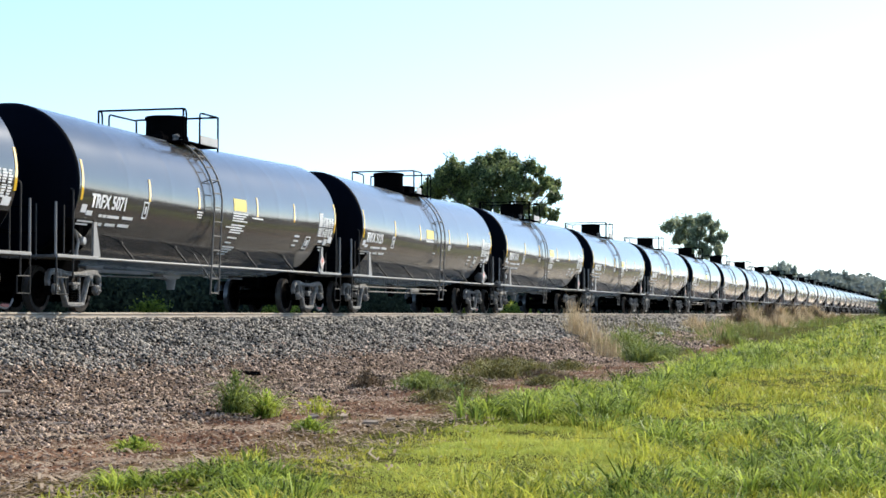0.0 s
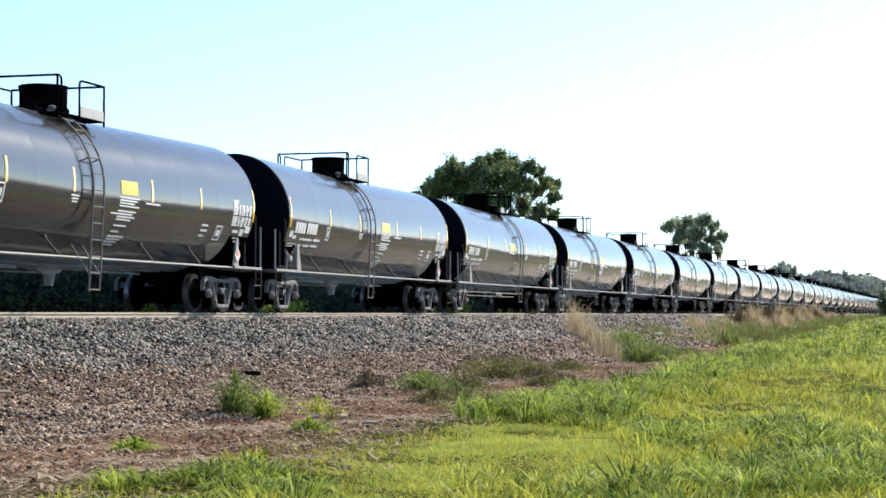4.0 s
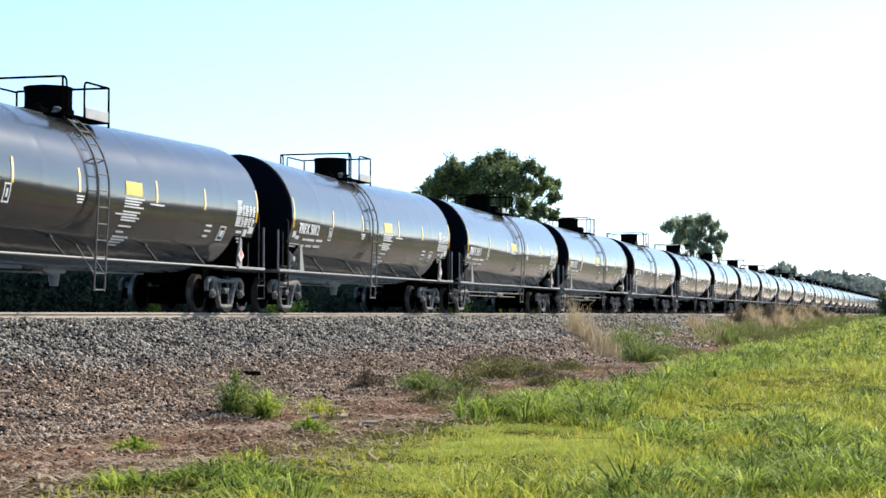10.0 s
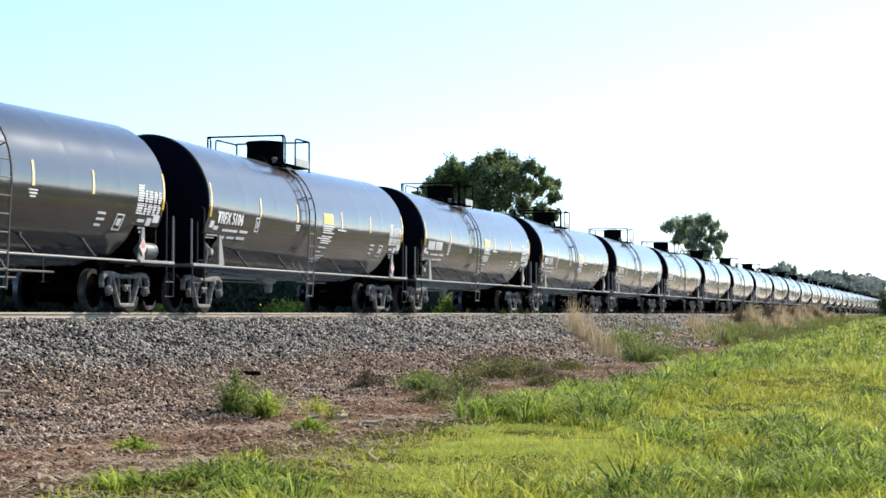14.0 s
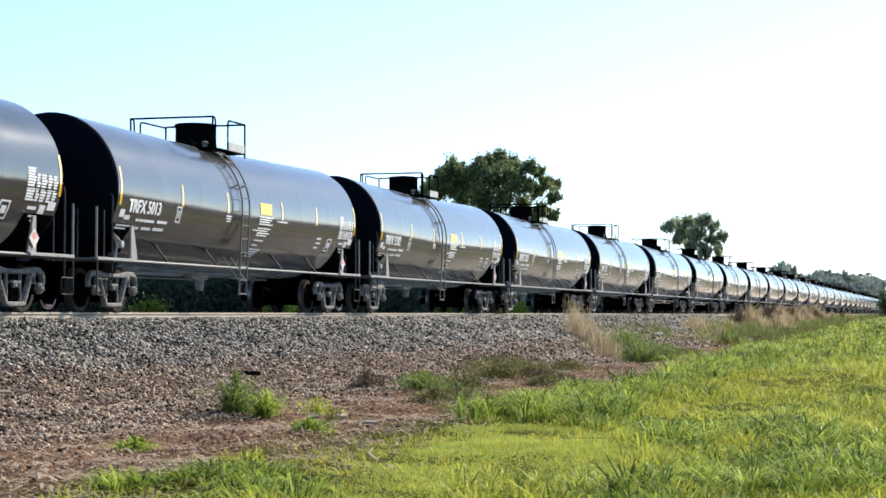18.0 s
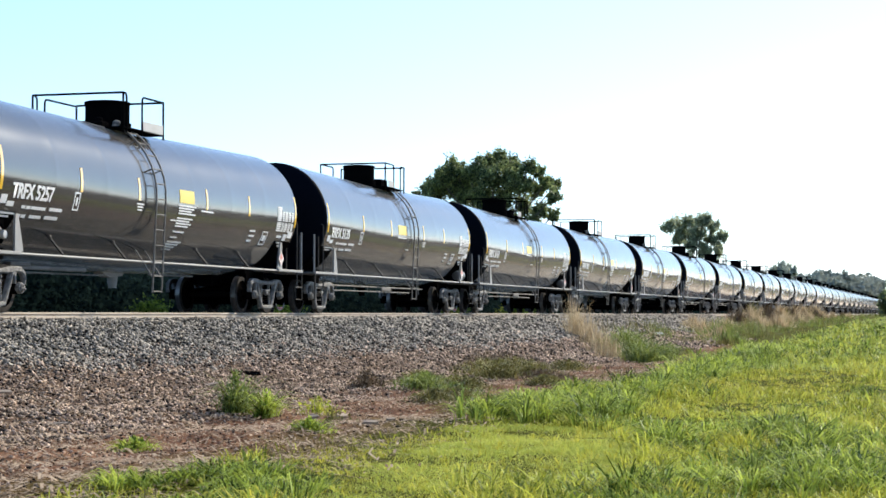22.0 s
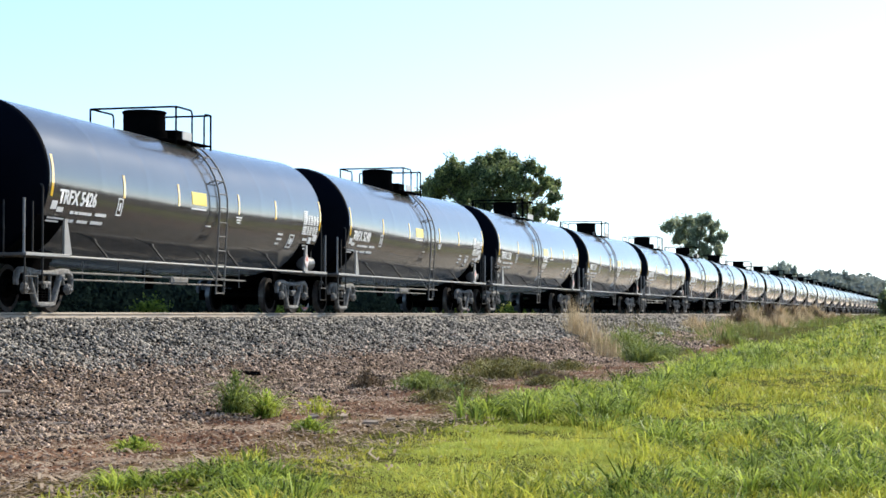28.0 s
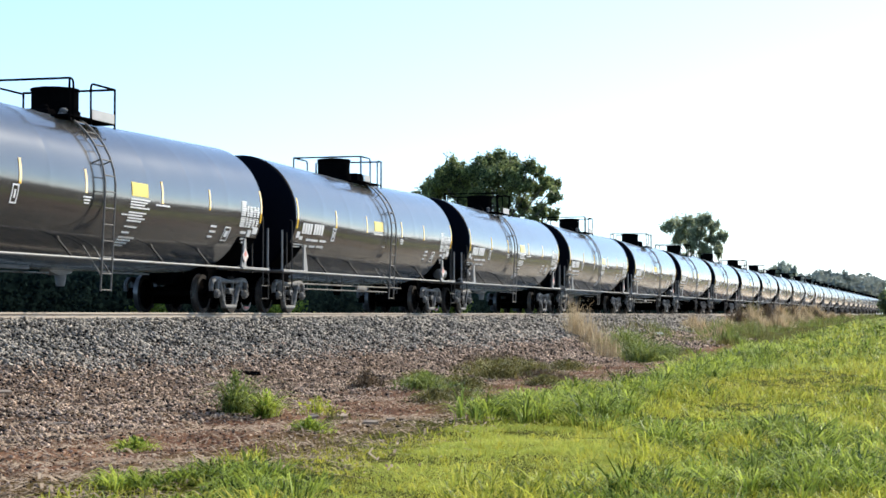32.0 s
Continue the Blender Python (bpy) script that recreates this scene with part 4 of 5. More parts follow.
def patch(xy):
    """Where the field is yellow rather than green, from 0 to 1."""
    x, y = xy[:, 0], xy[:, 1]
    f = 0.6 * cloud(x / 2.5, y, 1.3, 7) + 0.4 * cloud(x, y, 0.5, 8)
    band = np.exp(-((y - 2.9) / 0.9) ** 2) * np.clip((x - 22) / 6, 0, 1)     # the dry swathe through the field
    return np.clip(f * 1.5 - 0.35 + 0.45 * band, 0.04, 0.94)


def make_grass():
    short, tall, yellow, coarse, shade = [], [], [], [], []
    p = wedge(175000, 10.5, 52)
    p = p[p[:, 1] < grass_edge(p[:, 0]) + RNG.normal(0, 0.18, len(p))]
    lawn = lawn_at(p)
    thick = np.column_stack([RNG.uniform(11.2, 21.8, 120000), RNG.uniform(2.4, 6.6, 120000)])
    thick = np.concatenate([p[lawn], thick[lawn_at(thick)]])
    # it thins out towards the bare earth
    bare = 4.8 + 0.22 * np.clip(thick[:, 0] - 13.5, 0, 6) + 1.1 * (cloud(thick[:, 0], thick[:, 1], 0.8, 6) - 0.5) + 0.5 * (cloud(thick[:, 0], thick[:, 1], 0.25, 9) - 0.5)
    thick = thick[RNG.uniform(0, 1, len(thick)) < np.clip((bare - thick[:, 1]) / 0.9, 0.05, 1)]
    h = 0.035 + 0.06 * cloud(thick[:, 0], thick[:, 1], 0.6, 10)
    short.append(blades(thick, h, 0.010, 1.5))
    q = p[~lawn]
    f, g = tallness(q), patch(q)
    keep = RNG.uniform(0, 1, len(q)) < 0.25 + 0.7 * f
    q, f, g = q[keep], f[keep], g[keep]
    mixed = RNG.uniform(0, 1, len(q)) < g
    h = 0.07 + 0.15 * f
    tall.append(blades(q[~mixed], h[~mixed], 0.012, 1.9))
    yellow.append(blades(q[mixed], h[mixed] * 0.85, 0.010, 1.9))
    # tufts all over the field, with hollows between
    c = wedge(11500, 10.6, 66)
    c = c[(c[:, 1] < grass_edge(c[:, 0]) - 0.1) & ~lawn_at(c)]
    f, g = tallness(c), patch(c)
    r = np.hypot(c[:, 0], c[:, 1])
    pick = RNG.uniform(0, 1, len(c))
    green = pick > g
    size = 0.07 + 0.27 * f ** 1.6 * RNG.uniform(0.5, 1.2, len(c))
    deep = green & (cloud(c[:, 0] / 2, c[:, 1], 0.9, 12) > 0.68)
    green &= ~deep
    tall.append(clumps(c[green], size[green], 0.08 + 0.15 * size[green], 14, 0.008 + 0.0003 * r[green], arch=1.5))
    shade.append(clumps(c[deep], size[deep] * 1.05, 0.08 + 0.15 * size[deep], 16, 0.009 + 0.0003 * r[deep], arch=1.6))
    yellow.append(clumps(c[~green & ~deep], size[~green & ~deep] * 0.85, 0.09 + 0.12 * size[~green & ~deep], 11, 0.007 + 0.0003 * r[~green & ~deep], arch=1.5))
    c = wedge(5200, 46, 170)
    c = c[c[:, 1] < grass_edge(c[:, 0]) - 0.1]
    f = 0.6 * cloud(c[:, 0] / 5, c[:, 1], 0.8, 15) + 0.4 * cloud(c[:, 0], c[:, 1], 2.0, 16)
    r, size = np.hypot(c[:, 0], c[:, 1]), 0.16 + 0.34 * f * RNG.uniform(0.6, 1.2, len(c))
    for into, some in ((shade, f > 0.58), (tall, (f > 0.40) & (f <= 0.58)), (yellow, f <= 0.26)):
        into.append(clumps(c[some], size[some], 0.25, 10, 0.00055 * r[some], arch=1.5))
    # weeds in the lawn
    c = np.column_stack([RNG.uniform(11.5, 21.5, 620), RNG.uniform(2.6, 6.0, 620)])
    c = c[lawn_at(c)]
    yellow.append(clumps(c, RNG.uniform(0.05, 0.13, len(c)), 0.07, 9, 0.009, arch=1.6))
    # the field goes on round the viewer
    p = np.column_stack([RNG.uniform(-14, 12, 16000), RNG.uniform(-2, 6, 16000)])
    tall.append(blades(p[np.hypot(p[:, 0], p[:, 1]) > 0.6], 0.14, 0.014, 1.4))
    # coarse tufts: x, y, half length, half width, height, count
    beds = [(13.1, 6.2, 0.25, 0.20, 0.20, 20), (13.1, 5.95, 0.2, 0.15, 0.18, 12), (13.6, 5.72, 0.25, 0.2, 0.20, 24), (13.9, 5.5, 0.3, 0.25, 0.21, 26), (13.5, 5.2, 0.3, 0.25, 0.19, 24),
            (13.0, 5.2, 0.25, 0.3, 0.18, 18), (13.2, 4.75, 0.3, 0.3, 0.15, 12), (13.9, 4.9, 0.3, 0.2, 0.12, 8),
            (23.0, 5.75, 0.7, 0.16, 0.42, 36), (23.4, 5.35, 0.7, 0.18, 0.46, 44), (22.8, 4.95, 0.6, 0.18, 0.40, 34), (23.0, 4.35, 0.6, 0.22, 0.40, 38), (24.6, 4.3, 0.9, 0.25, 0.38, 36),
            (26.0, 5.6, 0.9, 0.25, 0.36, 36), (26.5, 4.9, 1.2, 0.35, 0.40, 48), (29.0, 4.9, 1.4, 0.4, 0.40, 50), (29.5, 5.9, 1.0, 0.25, 0.36, 30), (32.5, 5.0, 1.8, 0.5, 0.42, 60), (37.0, 5.0, 2.4, 0.6, 0.46, 70), (43, 5.2, 3, 0.7, 0.48, 74),
            (52, 5.4, 4, 0.7, 0.50, 70), (62, 5.8, 5, 0.8, 0.52, 70),
            (18.6, 2.75, 0.5, 0.20, 0.34, 40), (18.0, 2.45, 0.4, 0.16, 0.24, 20), (19.6, 2.4, 0.6, 0.25, 0.26, 24), (14.0, 2.75, 0.5, 0.3, 0.20, 26), (13.4, 3.1, 0.3, 0.25, 0.18, 18), (13.5, 2.3, 0.4, 0.25, 0.24, 26),
            (14.0, 1.75, 0.7, 0.3, 0.30, 50), (14.2, 1.2, 0.8, 0.3, 0.33, 58), (14.6, 0.75, 0.8, 0.25, 0.34, 54), (15.9, 0.9, 0.8, 0.25, 0.30, 40), (17.0, 1.5, 1.0, 0.3, 0.26, 36), (18.8, 1.25, 0.8, 0.2, 0.34, 40), (18.6, 0.8, 1.2, 0.3, 0.28, 34), (21.5, 1.9, 1.4, 0.4, 0.28, 40)]
    for n, (x, y, a, b, h, k) in enumerate(beds):
        c = np.column_stack([RNG.normal(x, a * 0.6, k), RNG.normal(y, b * 0.6, k)])
        (shade if n % 3 == 2 or (n < 8 and n % 2) else coarse).append(clumps(c, h * RNG.uniform(0.40, 1.1, k), 0.08, 18, 0.009 + 0.0004 * x, arch=1.9))
    V, F = join(short)
    tagged(new("lawn_grass", bulk("lawn_grass", V, F, LAWN)), "short yellow-green grass of the sunlit field", "grass", kind="stuff")
    p = wedge(105000, 44, 340)
    p = p[p[:, 1] < grass_edge(p[:, 0]) + RNG.normal(0, 0.4, len(p))]
    r = np.hypot(p[:, 0], p[:, 1])
    f = 0.5 * cloud(p[:, 0] / 6, p[:, 1], 0.9, 13) + 0.5 * cloud(p[:, 0], p[:, 1], 1.4, 14)
    keep = RNG.uniform(0, 1, len(p)) < 0.35 + 0.65 * f
    p, r, f = p[keep], r[keep], f[keep]
    V, F = blades(p, 0.12 + 0.26 * f, 0.009 * r / 30, 1.3)
    tagged(new("far_grass", bulk("far_grass", V, F, FARGRASS)), "pale green grass of the far field", "grass", kind="stuff")
    for name, pieces, material, label in (("seeding_grass", yellow, GRASS_YELLOW, "yellowish tall grass mixed into the field"), ("tall_grass", tall, GRASS, "taller green grass of the field"),
                                          ("deep_grass", shade, DEEPGRASS, "dense dark green grass clumps in the field"),
                                          ("grass_tufts", coarse, TUFT, "coarse arching green grass tufts along the field edge")):
        V, F = join(pieces)
        tagged(new(name, bulk(name, V, F, material)), label, "grass", kind="stuff")


def stones(n, x0, x1, ya, yb, size, material, name, label):
    """Loose crushed stones, lying on the slope."""
    x = x0 * (x1 / x0) ** RNG.uniform(0, 1, n)
    y = RNG.uniform(ya, yb, n) + RNG.normal(0, 0.25, n)
    ok = np.abs(y - (TRACK_Y - 0.753)) > 0.12
    x, y = x[ok], y[ok]
    n = len(x)
    c = np.column_stack([x, y, ground_z(x, y) + RNG.uniform(-0.4, 0.9, n) * size])
    s = size * RNG.uniform(0.55, 1.35, n) * np.clip(x / 40, 0.9, 2.2)
    dirs = np.array([[1, 0, 0], [0, 1, 0], [-1, 0, 0], [0, -1, 0], [0, 0, 1], [0, 0, -1]], float)
    V = dirs[None] * RNG.uniform(0.5, 1.1, (n, 6, 1)) + RNG.normal(0, 0.22, (n, 6, 3))
    q = RNG.uniform(0, 2 * np.pi, n)
    ca, sa = np.cos(q)[:, None], np.sin(q)[:, None]
    V = np.stack([V[..., 0] * ca - V[..., 1] * sa, V[..., 0] * sa + V[..., 1] * ca, V[..., 2] * 0.75], -1)
    V = V * s[:, None, None] + c[:, None]
    k = np.arange(n)[:, None] * 6
    F = np.concatenate([k + np.array(t) for t in ([0, 1, 4], [1, 2, 4], [2, 3, 4], [3, 0, 4], [1, 0, 5], [2, 1, 5], [3, 2, 5], [0, 3, 5])])
    tagged(new(name, bulk(name, V.reshape(-1, 3), F, material)), label, "gravel", kind="stuff")


def weed(name, x, y, r, h, n, material, label, category="weed", lean=1.2, width=0.012, leafy=0, tufted=False):
    """A low plant: stalks that spread out and get shorter from its middle, with small leaves between."""
    rng = np.random.default_rng(int(x * 10 + y * 100))
    rho, a = np.minimum(np.abs(rng.normal(0, 0.42, n)), 1.0), rng.uniform(0, 2 * np.pi, n)
    xy = np.column_stack([x + r * rho * np.cos(a), y + r * 0.8 * rho * np.sin(a)])
    if tufted:
        few = xy[:max(n // 12, 4)]
        keep = 1 - 0.6 * rho[:len(few)]
        pieces = [clumps(few, h * keep * rng.uniform(0.5, 1.1, len(few)), r * 0.22, 12, width, rng, 1.7)]
    else:
        pieces = [stalks(xy, rho, a, h, n, lean, width, rng)]
    if leafy:
        q, w = np.minimum(np.abs(rng.normal(0, 0.45, leafy)), 1.1), rng.uniform(0, 2 * np.pi, leafy)
        c = np.column_stack([x + r * q * np.cos(w), y + r * 0.8 * q * np.sin(w), np.zeros(leafy)])
        c[:, 2] = ground_z(c[:, 0], c[:, 1]) + rng.uniform(0, 1, leafy) ** 0.8 * h * (1 - 0.75 * q) * 0.85
        pieces.append(leaves(c, 0.028, rng))
    V, F = join(pieces)
    tagged(new(name, bulk(name, V, F, material)), label, category)


def stalks(xy, rho, a, h, n, lean, width, rng):
    """Stalks that spread out from the middle of a plant and get shorter outwards."""
    V, F = blades(xy, h * (1 - 0.7 * rho) * rng.uniform(0.35, 1.0, n), width, lean * 0.5, rng=rng)
    out = np.column_stack([np.cos(a), np.sin(a)]) * (rho * h * lean * 0.35)[:, None]
    V = V.reshape(n, 6, 3)
    V[:, 2:4, :2] += out[:, None] * 0.4
    V[:, 4:6, :2] += out[:, None]
    return V.reshape(-1, 3), F


def make_tree(name, x, y, height, seed, count, size, label, material, lobes, trunk=0.28):
    """A tapered trunk with limbs that carry upright, ragged clumps of leaves; lobes: (sideways, height, radius) of the crown's masses."""
    rng = np.random.default_rng(seed)
    g = float(ground_z(x, y))
    tree = new(name)
    tree.location = (x, y, g)
    away = math.atan2(y, x)
    side = np.array([math.sin(away), -math.cos(away), 0])
    deep = np.array([math.cos(away), math.sin(away), 0])
    s = Shape()
    s.lathe([(-0.2, trunk * 1.5), (0.3, trunk), (height * 0.3, trunk * 0.8), (height * 0.5, trunk * 0.5), (height * 0.75, trunk * 0.2)], "z", 12)
    total = sum(r * r for _, _, r in lobes)
    pts = []
    for a, z, r in lobes:
        c = side * a + deep * rng.normal(0, 1.1) + np.array([0, 0, z - g])
        root = np.array([0, 0, min(z - g, height) * 0.6])
        s.tube([tuple(root), tuple(root * 0.45 + c * 0.55 - np.array([0, 0, 0.25])), tuple(c)], trunk * 0.15, 5)
        k = int(count * r * r / total)
        subs = 24
        for i in range(subs):
            v = rng.normal(size=3)
            sub = c + v / np.linalg.norm(v) * r * rng.uniform(0.3, 1.15) * np.array([1, 1, 0.95])
            m, rad = int(k / subs * rng.uniform(0.5, 1.5)), r * rng.uniform(0.15, 0.36)
            spray = np.clip(rng.normal(size=(m, 3)), -2.0, 2.0) * rad
            # sprays point up and outwards
            tip = (sub - c) / r * 0.5 + np.array([0, 0, 0.75])
            pts.append(sub + spray * np.array([0.75, 0.75, 0.8]) + tip * (rng.uniform(-1, 1.2, m) ** 3 * rad * 1.5)[:, None])
            s.tube([tuple(c), tuple(sub)], trunk * 0.05, 4)
    part("trunk", s, BARK, tree, "grey-brown bark trunk and limbs")
    V, F = leaves(np.concatenate(pts), size, rng)
    part("crown", bulk("crown", V, F, material), None, tree, "crown of green leaf clumps")
    tagged(tree, label, "tree")


def make_hedge(name, label, x0, x1, y0, y1, top, n, size, seed, material=WEED):
    """A strip of scrub of uneven height."""
    rng = np.random.default_rng(seed)
    x, y = x0 * (x1 / x0) ** rng.uniform(0, 1, n), rng.uniform(y0, y1, n)
    h = top * (0.62 + 0.38 * np.clip(0.5 + 0.35 * np.sin(0.37 * x + 0.2 * y) + 0.3 * np.sin(0.9 * x + 1.7 * y + 1) + 0.2 * np.sin(2.1 * x), 0, 1.2))
    z = h - (h + 0.6) * rng.uniform(0, 1, n) ** 1.2
    V, F = leaves(np.column_stack([x, y, z]), size, rng)
    tagged(new(name, bulk(name, V, F, material)), label, "bushes", kind="stuff")


def make_woods():
    """The far wooded rise at the end of the view."""
    rng = np.random.default_rng(11)
    pts = []
    for i in range(170):
        az = radians(rng.uniform(0.2, 6.0))
        r = rng.uniform(520, 760)
        x, y = r * math.cos(az), max(r * math.sin(az), 8)
        if abs(y - TRACK_Y) < 6:
            y = TRACK_Y + 9
        h = (9.6 + 2.6 * min(1.0, az / radians(3.0))) * r / 560 * rng.uniform(0.75, 1.1)
        w = rng.uniform(4, 7)
        for _ in range(7):
            c = np.array([x, y, h * rng.uniform(0.25, 0.85)]) + rng.normal(0, w * 0.35, 3) * np.array([1, 1, 0.4])
            v = rng.normal(size=(75, 3))
            v /= np.linalg.norm(v, axis=1)[:, None]
            p = c + v * (w * 0.42 * rng.uniform(0.4, 1, 75) ** 0.5)[:, None]
            pts.append(p[p[:, 2] > -1])
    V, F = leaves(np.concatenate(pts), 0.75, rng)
    tagged(new("far_woods", bulk("far_woods", V, F, WOODS)), "woods on a far low rise, leaves greyed for haze", "woods", kind="stuff")


def straw(n, x0, x1, y0, y1):
    """Dead stalks lying on the earth."""
    rng = np.random.default_rng(5)
    x, y = x0 * (x1 / x0) ** rng.uniform(0, 1, n), rng.uniform(y0, y1, n) + rng.normal(0, 0.5, n)
    L, a = np.where(rng.uniform(0, 1, n) < 0.12, rng.uniform(0.07, 0.17, n), rng.uniform(0.012, 0.07, n)), rng.uniform(0, 2 * np.pi, n)
    d = np.column_stack([np.cos(a), np.sin(a), rng.normal(0, 0.15, n)]) * L[:, None]
    w = np.column_stack([-np.sin(a), np.cos(a), np.zeros(n)]) * rng.uniform(0.003, 0.014, n)[:, None]
    c = np.column_stack([x, y, ground_z(x, y) + 0.02 + rng.uniform(0, 0.03, n)])
    V = np.stack([c - d - w, c + d - w, c + d + w, c - d + w], 1).reshape(-1, 3)
    tagged(new("dead_straw", bulk("dead_straw", V, np.arange(n)[:, None] * 4 + np.array([0, 1, 2, 3]), STRAW)), "dead straw scattered on red earth", "straw", kind="stuff")


make_grass()
stones(80000, 24, 130, 12.85, 16.9, 0.048, STONE, "ballast", "crushed grey ballast stones beside the rail")
stones(62000, 14, 90, 9.0, 13.75, 0.037, STONE_DIRTY, "dirty_gravel", "brown dusty gravel at the foot of the bank")
stones(9000, 11, 50, 6.2, 9.4, 0.022, STONE_DIRTY, "earth_clods", "small brown clods and stones on red earth")
straw(42000, 11, 60, 5.5, 12.3)

weed("green_weed", 22.60, 9.05, 0.30, 0.74, 300, WEED, "bushy grey-green weed on gravel", width=0.016, leafy=420, tufted=True)
weed("green_weed", 22.25, 8.5, 0.22, 0.50, 360, TUFT, "bright green grass tuft on gravel", width=0.018, leafy=60, tufted=True)
weed("thin_weed", 23.3, 8.15, 0.5, 0.34, 170, GRASS, "thin pale green weed on gravel", leafy=120)
weed("thin_weed", 22.0, 7.5, 0.45, 0.20, 150, OLIVE, "thin withered weed on gravel", leafy=60)
weed("green_weed", 19.3, 6.85, 0.36, 0.20, 420, TUFT, "low green weed on red earth", leafy=150, width=0.015, tufted=True)
weed("green_weed", 16.85, 7.85, 0.32, 0.19, 420, TUFT, "low green weed on red earth", leafy=160, width=0.014, tufted=True)
weed("dry_weed", 30.4, 9.75, 0.50, 0.40, 460, DEADWEED, "dry brown weed on gravel", leafy=260)
for wx, wy, wr, wh, mt in ((30.4, 8.75, 0.55, 0.24, WEED), (31.6, 9.0, 0.45, 0.22, WEED), (31.3, 8.2, 0.5, 0.22, OLIVE), (26.2, 7.3, 0.5, 0.16, OLIVE), (33.4, 9.6, 0.6, 0.24, OLIVE), (31.4, 8.4, 0.6, 0.22, OLIVE), (29.0, 7.8, 0.5, 0.22, WEED), (26.9, 7.2, 0.5, 0.18, OLIVE), (41.2, 10.3, 0.8, 0.34, DEADWEED),
                           (38.5, 9.6, 0.8, 0.30, OLIVE), (37.2, 9.0, 0.7, 0.30, OLIVE), (44.5, 10.6, 0.9, 0.30, DEADWEED), (41.0, 9.6, 0.9, 0.28, OLIVE), (38.0, 8.5, 0.7, 0.24, OLIVE), (37.0, 8.1, 0.6, 0.18, DEADWEED),
                           (43.5, 8.8, 0.8, 0.20, OLIVE), (33.2, 7.2, 0.5, 0.14, OLIVE), (36.3, 7.6, 0.6, 0.14, DEADWEED)):
    brown = mt is DEADWEED
    weed("dry_weed" if brown else "low_weed", wx, wy, wr * 1.4, wh * 1.55, 620, mt, "low brown withered weed on the bank" if brown else "low olive green weed on the bank", leafy=420, lean=2.0, tufted=not brown, width=0.016)
for wx, wy, wr, wh, k in ((67.0, 13.4, 0.7, 1.5, 440), (65.4, 12.9, 0.7, 1.55, 480), (63.4, 12.1, 0.7, 1.4, 460), (60.0, 11.1, 0.8, 1.2, 400), (55.5, 10.0, 0.8, 0.95, 380), (53.0, 9.4, 0.6, 0.7, 300)):
    weed("dry_reeds", wx, wy, wr * 1.2, wh * 1.1, k // 2, REED, "tall dry straw-coloured grass on the bank", "reeds", 0.9, 0.013)
for wx, wy, wr, wh in ((57.5, 9.7, 0.9, 0.75), (54.0, 8.9, 0.9, 0.62), (51.4, 8.3, 0.8, 0.5), (55.5, 8.6, 0.9, 0.5), (57.9, 8.5, 0.9, 0.4), (52.4, 7.9, 0.8, 0.3), (60.5, 10.4, 0.7, 0.8)):
    weed("bank_weed", wx, wy, wr, wh * 1.4, 520, WEED, "bushy green grass on the bank", leafy=300, width=0.022, lean=1.6, tufted=True)
for wx, wy, wr, wh in ((60.0, 8.4, 1.0, 0.26), (63.0, 8.6, 1.2, 0.26)):
    weed("low_weed", wx, wy, wr, wh, 420, OLIVE, "low olive green weed on the bank", leafy=260, lean=2.0)
for wx, wy, wr, wh, k, mt in ((97, 12.9, 1.2, 1.1, 420, REED), (94, 12.0, 1.4, 1.1, 420, REED), (90, 11.0, 1.4, 1.0, 500, WEED), (86, 10.2, 1.4, 0.9, 520, REED), (82, 9.3, 1.4, 0.8, 600, WEED), (78, 8.5, 1.3, 0.6, 600, WEED), (75, 8.7, 1.3, 0.5, 500, OLIVE),
                              (89, 9.6, 1.6, 0.6, 500, OLIVE), (108, 12.4, 1.6, 1.0, 420, REED), (103, 11.3, 1.6, 0.7, 500, WEED)):
    weed("dry_reeds" if mt is REED else "bank_weed", wx, wy, wr, wh, k, mt, "tall dry straw-coloured grass on the bank" if mt is REED else "bushy green weed on the bank", "reeds" if mt is REED else "weed", 1.3, 0.024)


def make_belt(name, label, n, x0, x1, y0, y1, h, material, seed):
    """A long belt of tall stalks beside the track."""
    rng = np.random.default_rng(seed)
    x, y = x0 * (x1 / x0) ** rng.uniform(0, 1, n), rng.uniform(y0, y1, n)
    lump = np.clip(0.5 + 0.35 * np.sin(0.21 * x + 0.8 * y) + 0.3 * np.sin(0.083 * x + 1.9 * y + 1) + 0.25 * np.sin(0.5 * x - 1.1 * y), 0.06, 1.15)
    keep = rng.uniform(0, 1, n) < lump ** 1.6
    xy = np.column_stack([x, y])[keep]
    V, F = blades(xy, h * lump[keep] * rng.uniform(0.5, 1.05, keep.sum()), 0.0085 * xy[:, 0] / 40, 1.1, rng=rng)
    tagged(new(name, bulk(name, V, F, material)), label, "grass", kind="stuff")


make_belt("weed_belt", "green weeds growing along the bank", 13000, 80, 420, 9.4, 12.8, 0.8, WEED, 32)
make_belt("olive_belt", "olive weeds growing along the bank", 9000, 72, 330, 9.0, 13.6, 0.8, OLIVE, 33)
plume = random.Random(41)
for i in range(26):
    wx = 122 * (235 / 122) ** (i / 25) + plume.uniform(-2, 2)
    wy = plume.uniform(11.2, 14.6)
    mt, label = ((REED, "tall dry straw-coloured grass beside the track"), (DEADWEED, "tall brown withered weed beside the track"), (OLIVE, "tall olive green weed beside the track"))[(i * 7) % 3 if i % 2 else 0]
    weed("dry_reeds", wx, wy, plume.uniform(1.0, 2.0), plume.uniform(0.9, 1.75) * (1.15 if wy > 13 else 0.85), 420, mt, label, "reeds", 1.2, 0.00032 * wx)


